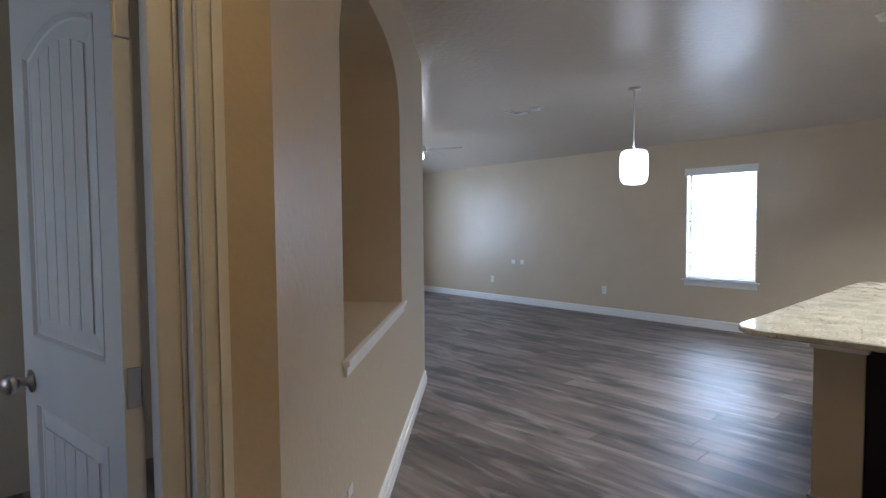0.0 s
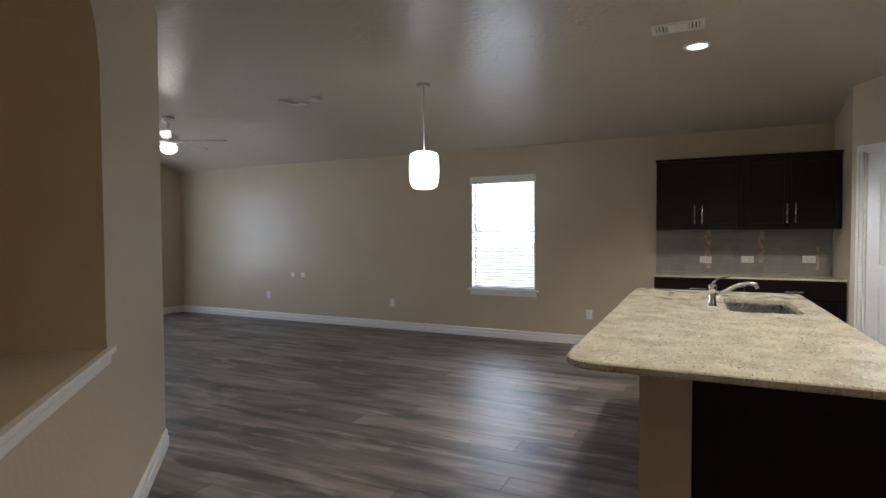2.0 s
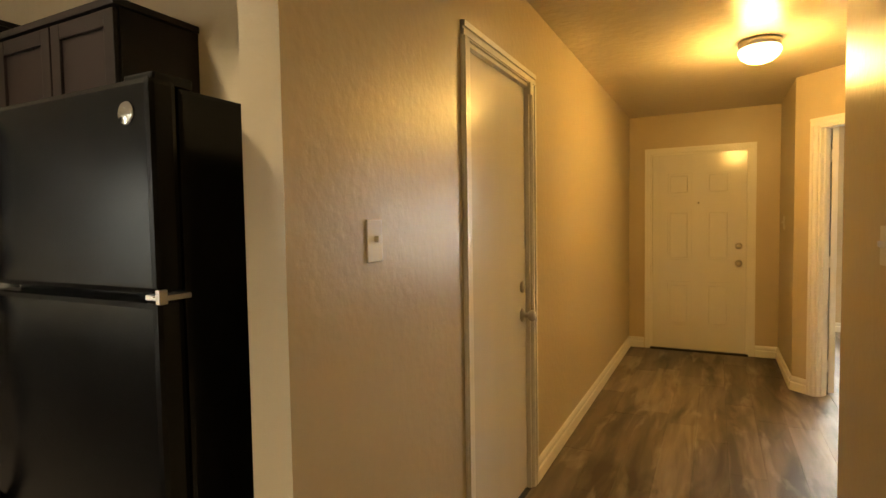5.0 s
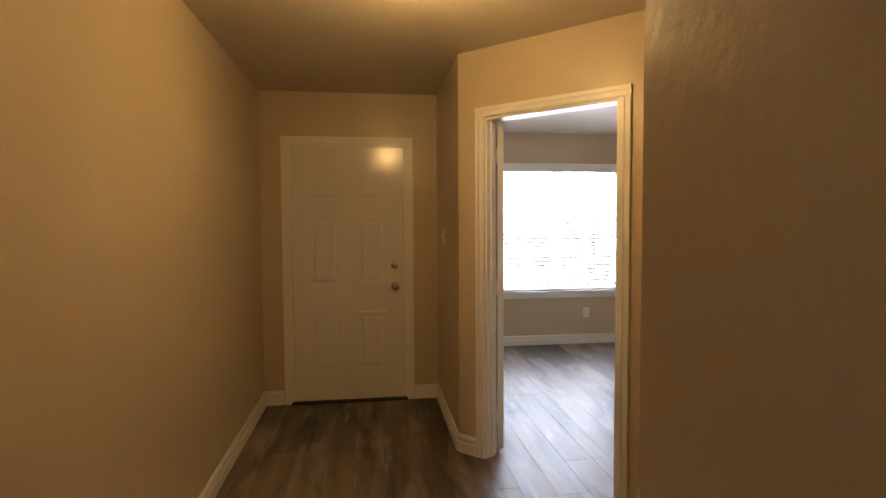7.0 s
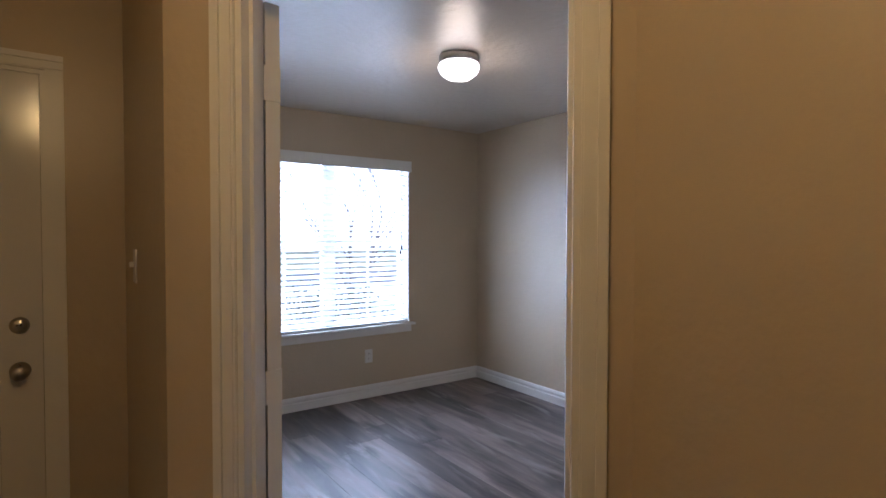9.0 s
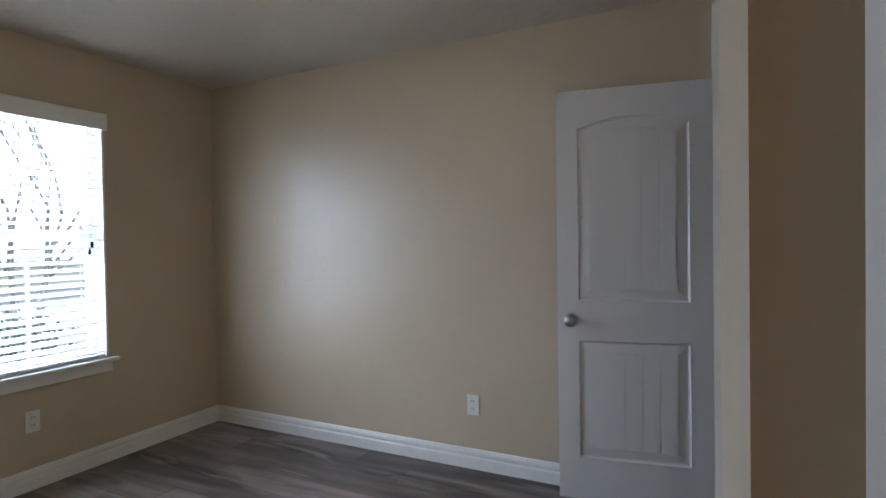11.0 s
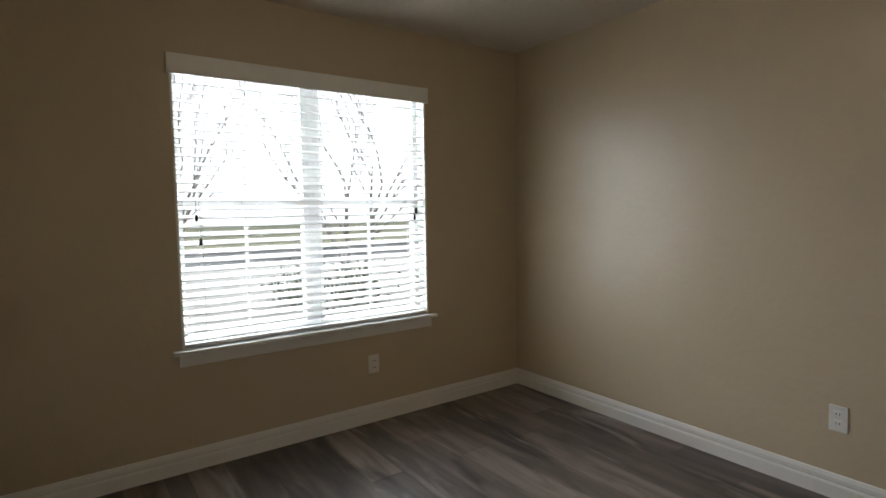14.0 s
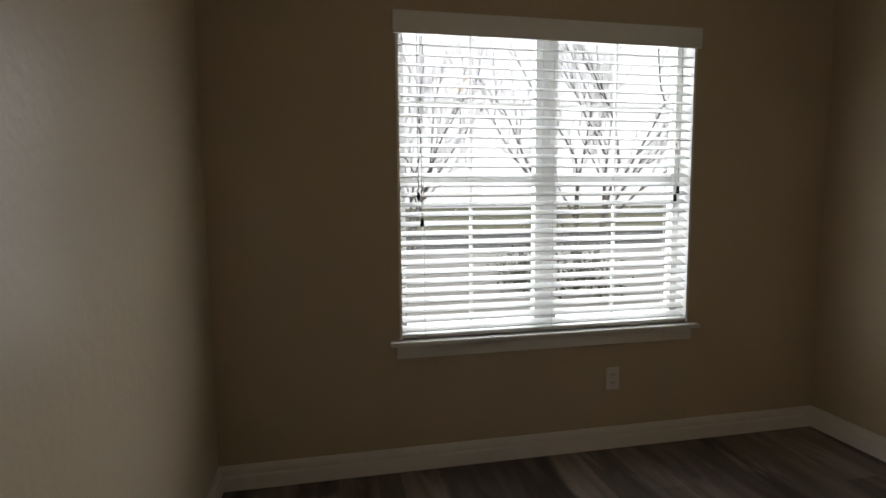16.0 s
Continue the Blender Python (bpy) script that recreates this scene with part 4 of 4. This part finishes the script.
# ---- lamps, vents, plates ----
def pendant():
    t = thing("pendant_light", pose(5.22, 2.875, 0), "lit white opal drum pendant light on a rod", "pendant light")
    part("canopy", lathe([(0, C1), (0.062, C1), (0.060, C1 - 0.018), (0.015, C1 - 0.026), (0, C1 - 0.026)], 28), NICKEL, t)
    part("rod", tube([(0, 0, C1 - 0.02), (0, 0, 2.115)], 0.0055, 10), PLASTIC, t)
    s = part("shade", lathe([(0.018, 2.120), (0.090, 2.118), (0.122, 2.102), (0.135, 2.072), (0.140, 1.962), (0.136, 1.852), (0.123, 1.802), (0.094, 1.777), (0.042, 1.768), (0, 1.767)], 36), GLOW, t, "lit opal glass shade")
    s.visible_shadow = False
    return t


pendant()


def dome(name, x, y, ceil, material, label):
    t = thing(name, pose(x, y, ceil), label, "ceiling light")
    part("base", lathe([(0, 0), (0.112, 0), (0.116, -0.010), (0.113, -0.040), (0.106, -0.045), (0, -0.045)], 36), NICKEL, t, "brushed nickel ring")
    s = part("shade", lathe([(0.106, -0.042), (0.116, -0.052), (0.118, -0.068), (0.104, -0.098), (0.069, -0.124), (0.025, -0.136), (0, -0.138)], 36), material, t, "lit frosted glass bowl")
    s.visible_shadow = False
    return t


dome("hall_light", 0.79, -4.24, C2, GLOWW, "lit flush-mount bowl light on the hall ceiling")
dome("corridor_light", 0.62, 0.05, C1, GLOWW, "lit flush-mount bowl light on the corridor ceiling")
dome("bedroom_light", -1.17, -6.39, C2, GLOWB, "lit flush-mount bowl light on the bedroom ceiling")
for cx, cy in CANS:
    t = thing("recessed_light", pose(cx, cy, C1), "lit recessed can light with white trim ring", "recessed light", "kitchen can lights")
    part("trim_ring", lathe([(0.072, -0.001), (0.098, -0.001), (0.096, -0.007), (0.074, -0.010), (0.070, -0.004)], 32), WHITE, t)
    s = part("lens", lathe([(0, -0.004), (0.070, -0.004), (0.071, -0.002)], 32), LENS, t, "glowing lens")
    s.visible_shadow = False


def vent(x, y, w, h, turn=0, z=C1):
    t = thing("ceiling_vent", pose(x, y, z, 0, 0, turn), "white louvred ceiling air vent", "vent")
    part("frame", boxes((-w / 2, w / 2, -h / 2, -h / 2 + 0.03, -0.010, -0.001), (-w / 2, w / 2, h / 2 - 0.03, h / 2, -0.010, -0.001), (-w / 2, -w / 2 + 0.03, -h / 2 + 0.03, h / 2 - 0.03, -0.010, -0.001), (w / 2 - 0.03, w / 2, -h / 2 + 0.03, h / 2 - 0.03, -0.010, -0.001)), WHITE, t)
    part("backing", boxes((-w / 2 + 0.03, w / 2 - 0.03, -h / 2 + 0.03, h / 2 - 0.03, -0.003, -0.001)), DARK, t)
    cut = w / 2 - 0.03 - (w - 0.06) * 0.27
    for x in (-cut, cut):
        part("divider", boxes((x - 0.006, x + 0.006, -h / 2 + 0.03, h / 2 - 0.03, -0.010, -0.003)), WHITE, t)
    n = int((h - 0.06) / 0.017)
    for i in range(n):
        part("slat", boxes((-cut + 0.006, cut - 0.006, -0.007, 0.007, -0.001, 0.001)), WHITE, t, "", pose(0, -h / 2 + 0.03 + (i + 0.5) * (h - 0.06) / n, -0.008, 55, 0, 0))
    for sx in (-1, 1):
        for i in range(3):
            x = sx * (cut + 0.006 + (w / 2 - 0.036 - cut) * (i + 0.5) / 3)
            part("slat", boxes((-0.008, 0.008, -h / 2 + 0.03, h / 2 - 0.03, -0.001, 0.001)), WHITE, t, "", pose(x, 0, -0.008, 0, sx * 28, 0))
    return t


vent(4.72, 0.69, 0.33, 0.19, 90)
vent(5.2, 4.40, 0.28, 0.18)
sd = thing("smoke_detector", pose(5.17, 4.09, C1), "round white smoke detector", "smoke detector")
part("body", lathe([(0, 0), (0.062, 0), (0.064, -0.014), (0.052, -0.034), (0.02, -0.038), (0, -0.038)], 28), PLASTIC, sd)


def fan():
    t = thing("ceiling_fan", pose(5.15, 6.25, C1), "white ceiling fan with light kit at rest", "ceiling fan")
    part("canopy", lathe([(0, 0), (0.07, 0), (0.062, -0.05), (0.02, -0.07), (0, -0.07)], 24), PLASTIC, t)
    part("rod", tube([(0, 0, -0.06), (0, 0, -0.20)], 0.012, 10), PLASTIC, t)
    part("motor", lathe([(0, -0.19), (0.06, -0.195), (0.11, -0.22), (0.115, -0.28), (0.09, -0.31), (0, -0.32)], 28), PLASTIC, t)
    for k in range(5):
        m = pose(0, 0, -0.27, 0, 0, 72 * k + 12) @ pose(0, 0, 0, 12, 0, 0)
        bm = extrude_poly([(0.16, -0.05), (0.62, -0.068), (0.66, -0.05), (0.67, 0.0), (0.66, 0.05), (0.62, 0.068), (0.16, 0.05)], 0.008)
        bm.transform(Matrix.Rotation(radians(90), 4, "X"))
        b = part("blade", bm, PLASTIC, t, "", m)
        part("bracket", boxes((0.09, 0.22, -0.015, 0.015, -0.006, 0.0), bevel=0.002), NICKEL, b)
    s = part("light_bowl", lathe([(0.07, -0.32), (0.095, -0.34), (0.09, -0.39), (0.05, -0.425), (0, -0.43)], 28), GLOW, t, "lit glass bowl")
    s.visible_shadow = False
    part("pull_chain", tube([(0.05, 0, -0.32), (0.052, 0, -0.50)], 0.0015, 6), NICKEL, t)


fan()

R90 = Matrix.Rotation(radians(-90), 4, "Z")
for y, z in ((4.46, 0.37), (1.72, 0.37), (6.75, 0.38)):
    plate("outlet", Matrix.Translation((XW, y, z)) @ R90, "white duplex outlet low on the living room wall", "outlet")
for y in (6.05, 6.25):
    plate("outlet", Matrix.Translation((XW, y, 0.72)) @ R90, "white cable plate on the living room wall", "wall plate", 0.07, 0.07)
plate("light_switch", Matrix.Translation((HX, -1.61, 1.32)) @ R90, "white toggle light switch plate in the hall", "switch")
plate("light_switch", Matrix.Translation((W1, -6.06, 1.32)) @ R90.inverted(), "white toggle light switch beside the front door", "switch")
plate("light_switch", Matrix.Translation((0.58, -2.35, 1.28)) @ R90.inverted(), "white toggle light switch on the hall corner wall", "switch")
plate("outlet", pose(-1.50, YB, 0.365, 0, 0, 180), "white duplex outlet under the bedroom window", "outlet")
plate("outlet", Matrix.Translation((-2.722, -6.08, 0.365)) @ R90.inverted(), "white duplex outlet on the bedroom side wall", "outlet")
plate("outlet", pose(DV.x * 2.0 + NV.x * -0.485, DV.y * 2.0 + NV.y * -0.485, 0.37, 0, 0, 44.2), "white duplex outlet under the niche", "outlet")
dc = thing("door_contact", Matrix.Translation((HX, -2.985, 2.02)) @ R90, "small white alarm contact on the door head", "alarm contact")
part("body", boxes((-0.02, 0.02, -0.018, 0, -0.03, 0.03), bevel=0.003), PLASTIC, dc)


# ---- outside ----
setting("ground", boxes((-250, 250, -260, 250, -0.45, -0.20)), GRASS, "dull winter lawn", "ground")
setting("road", boxes((-200, 200, -27, -20, -0.20, -0.17)), ROAD, "grey street", "road")


def tree(x, y, h, seed):
    rng = random.Random(seed)
    t = thing("tree", pose(x, y, -0.22), "bare multi-stemmed winter tree with thin branches", "tree")
    bm = bmesh.new()
    def grow(p, d, n, r, level):
        pts = [p]
        for k in range(4):
            d = (d + Vector((rng.uniform(-0.16, 0.16), rng.uniform(-0.16, 0.16), rng.uniform(-0.02, 0.10)))).normalized()
            pts.append(pts[-1] + d * n / 4)
        tube(pts, r, 6 if level < 2 else 4, r * 0.5, bm)
        if level < 4:
            for k in range(3 if level else 4):
                q = pts[2 + k % 3]
                s = rng.uniform(0.45, 0.85)
                a = rng.uniform(0, 6.28)
                grow(q, (d + Vector((math.cos(a), math.sin(a), 0.25)) * s).normalized(), n * rng.uniform(0.55, 0.75), r * 0.5, level + 1)
    for k in range(4):
        a = k * 1.57 + rng.uniform(-0.4, 0.4)
        grow(Vector((0.08 * math.cos(a), 0.08 * math.sin(a), 0)), Vector((0.28 * math.cos(a), 0.28 * math.sin(a), 1)).normalized(), h * 0.42, 0.05, 0)
    part("trunk", bm, BARK, t)
    return t


tree(-4.4, -14.2, 5.2, 3)
tree(-2.0, -19.0, 6.5, 8)
for x, y, s in ((-3.7, -12.9, 0.55), (-3.0, -13.6, 0.45)):
    rng = random.Random(int(s * 100))
    t = thing("shrub", pose(x, y, -0.2), "small evergreen garden shrub", "shrub")
    bm = bmesh.new()
    for k in range(700):
        p = Vector((rng.gauss(0, 0.4), rng.gauss(0, 0.4), abs(rng.gauss(0.45, 0.3)))) * s * 1.3
        q = Euler((rng.uniform(0, 6), rng.uniform(0, 6), rng.uniform(0, 6))).to_matrix()
        vs = [bm.verts.new(p + q @ Vector(c) * 0.035) for c in ((-1, 0, 0), (0, -0.5, 0.1), (1, 0, 0), (0, 0.5, 0.1))]
        bm.faces.new(vs)
    tagged(part("leaves", bm, LEAF, t), kind="stuff")



setting("pavement", boxes((-9, 9, -19.9, -8.5, -0.20, -0.16)), PAVE, "pale concrete drive in front of the house", "pavement")
setting("pavement_side", boxes((7.6, 12, -6, 20, -0.20, -0.16)), PAVE, "pale concrete side path", "pavement")
setting("backdrop", boxes((-140, 140, -70, -69, -1, 60)), HAZE, "bright overcast haze", "backdrop")
setting("backdrop_east", boxes((69, 70, -60, 140, -1, 60)), HAZE_EAST, "bright overcast haze", "backdrop")
setting("backdrop_north", boxes((-60, 68, 139, 140, -1, 60)), HAZE, "bright overcast haze", "backdrop")

# ---- floor planks ----
PW, PL = 0.178, 1.22
shared, rest, count = {}, bmesh.new(), 0
for x0, x1, y0, y1, near in ((0.52, XW, YK, YN, True), (-0.30, HX, YF, YK, True), (-2.722, -0.30, YB, -4.83, True), (-0.30, 0.395, YB, YF, False), (-2.4, 0.52, -0.62, 3.6, False)):
    i = 0
    x = x0
    while x < x1 - 0.004:
        xa, xb = x + 0.0006, min(x + PW, x1) - 0.0006
        y = y0 - random.uniform(0, PL)
        while y < y1:
            ya, yb = max(y, y0) + 0.0008, min(y + PL, y1) - 0.0008
            if yb - ya > 0.02:
                full = abs((xb - xa) - (PW - 0.0012)) < 1e-4 and abs((yb - ya) - (PL - 0.0016)) < 1e-3
                if near and full and count < 290 and y < 5.5:
                    count += 1
                    if "me" not in shared:
                        shared["me"] = part("plank", boxes((0, PW - 0.0012, 0, PL - 0.0016, -0.004, 0), bevel=0.0007), PLANK, bpy.data.objects["floor"], "", Matrix.Translation((xa, ya, 0))).data
                    else:
                        ob = new("plank", shared["me"])
                        ob.parent, ob.matrix_basis = bpy.data.objects["floor"], Matrix.Translation((xa, ya, 0))
                else:
                    box(rest, xa, xb, ya, yb, -0.004, 0)
            y += PL
        x += PW
tagged(part("planks", rest, PLANK, bpy.data.objects["floor"]), kind="stuff")
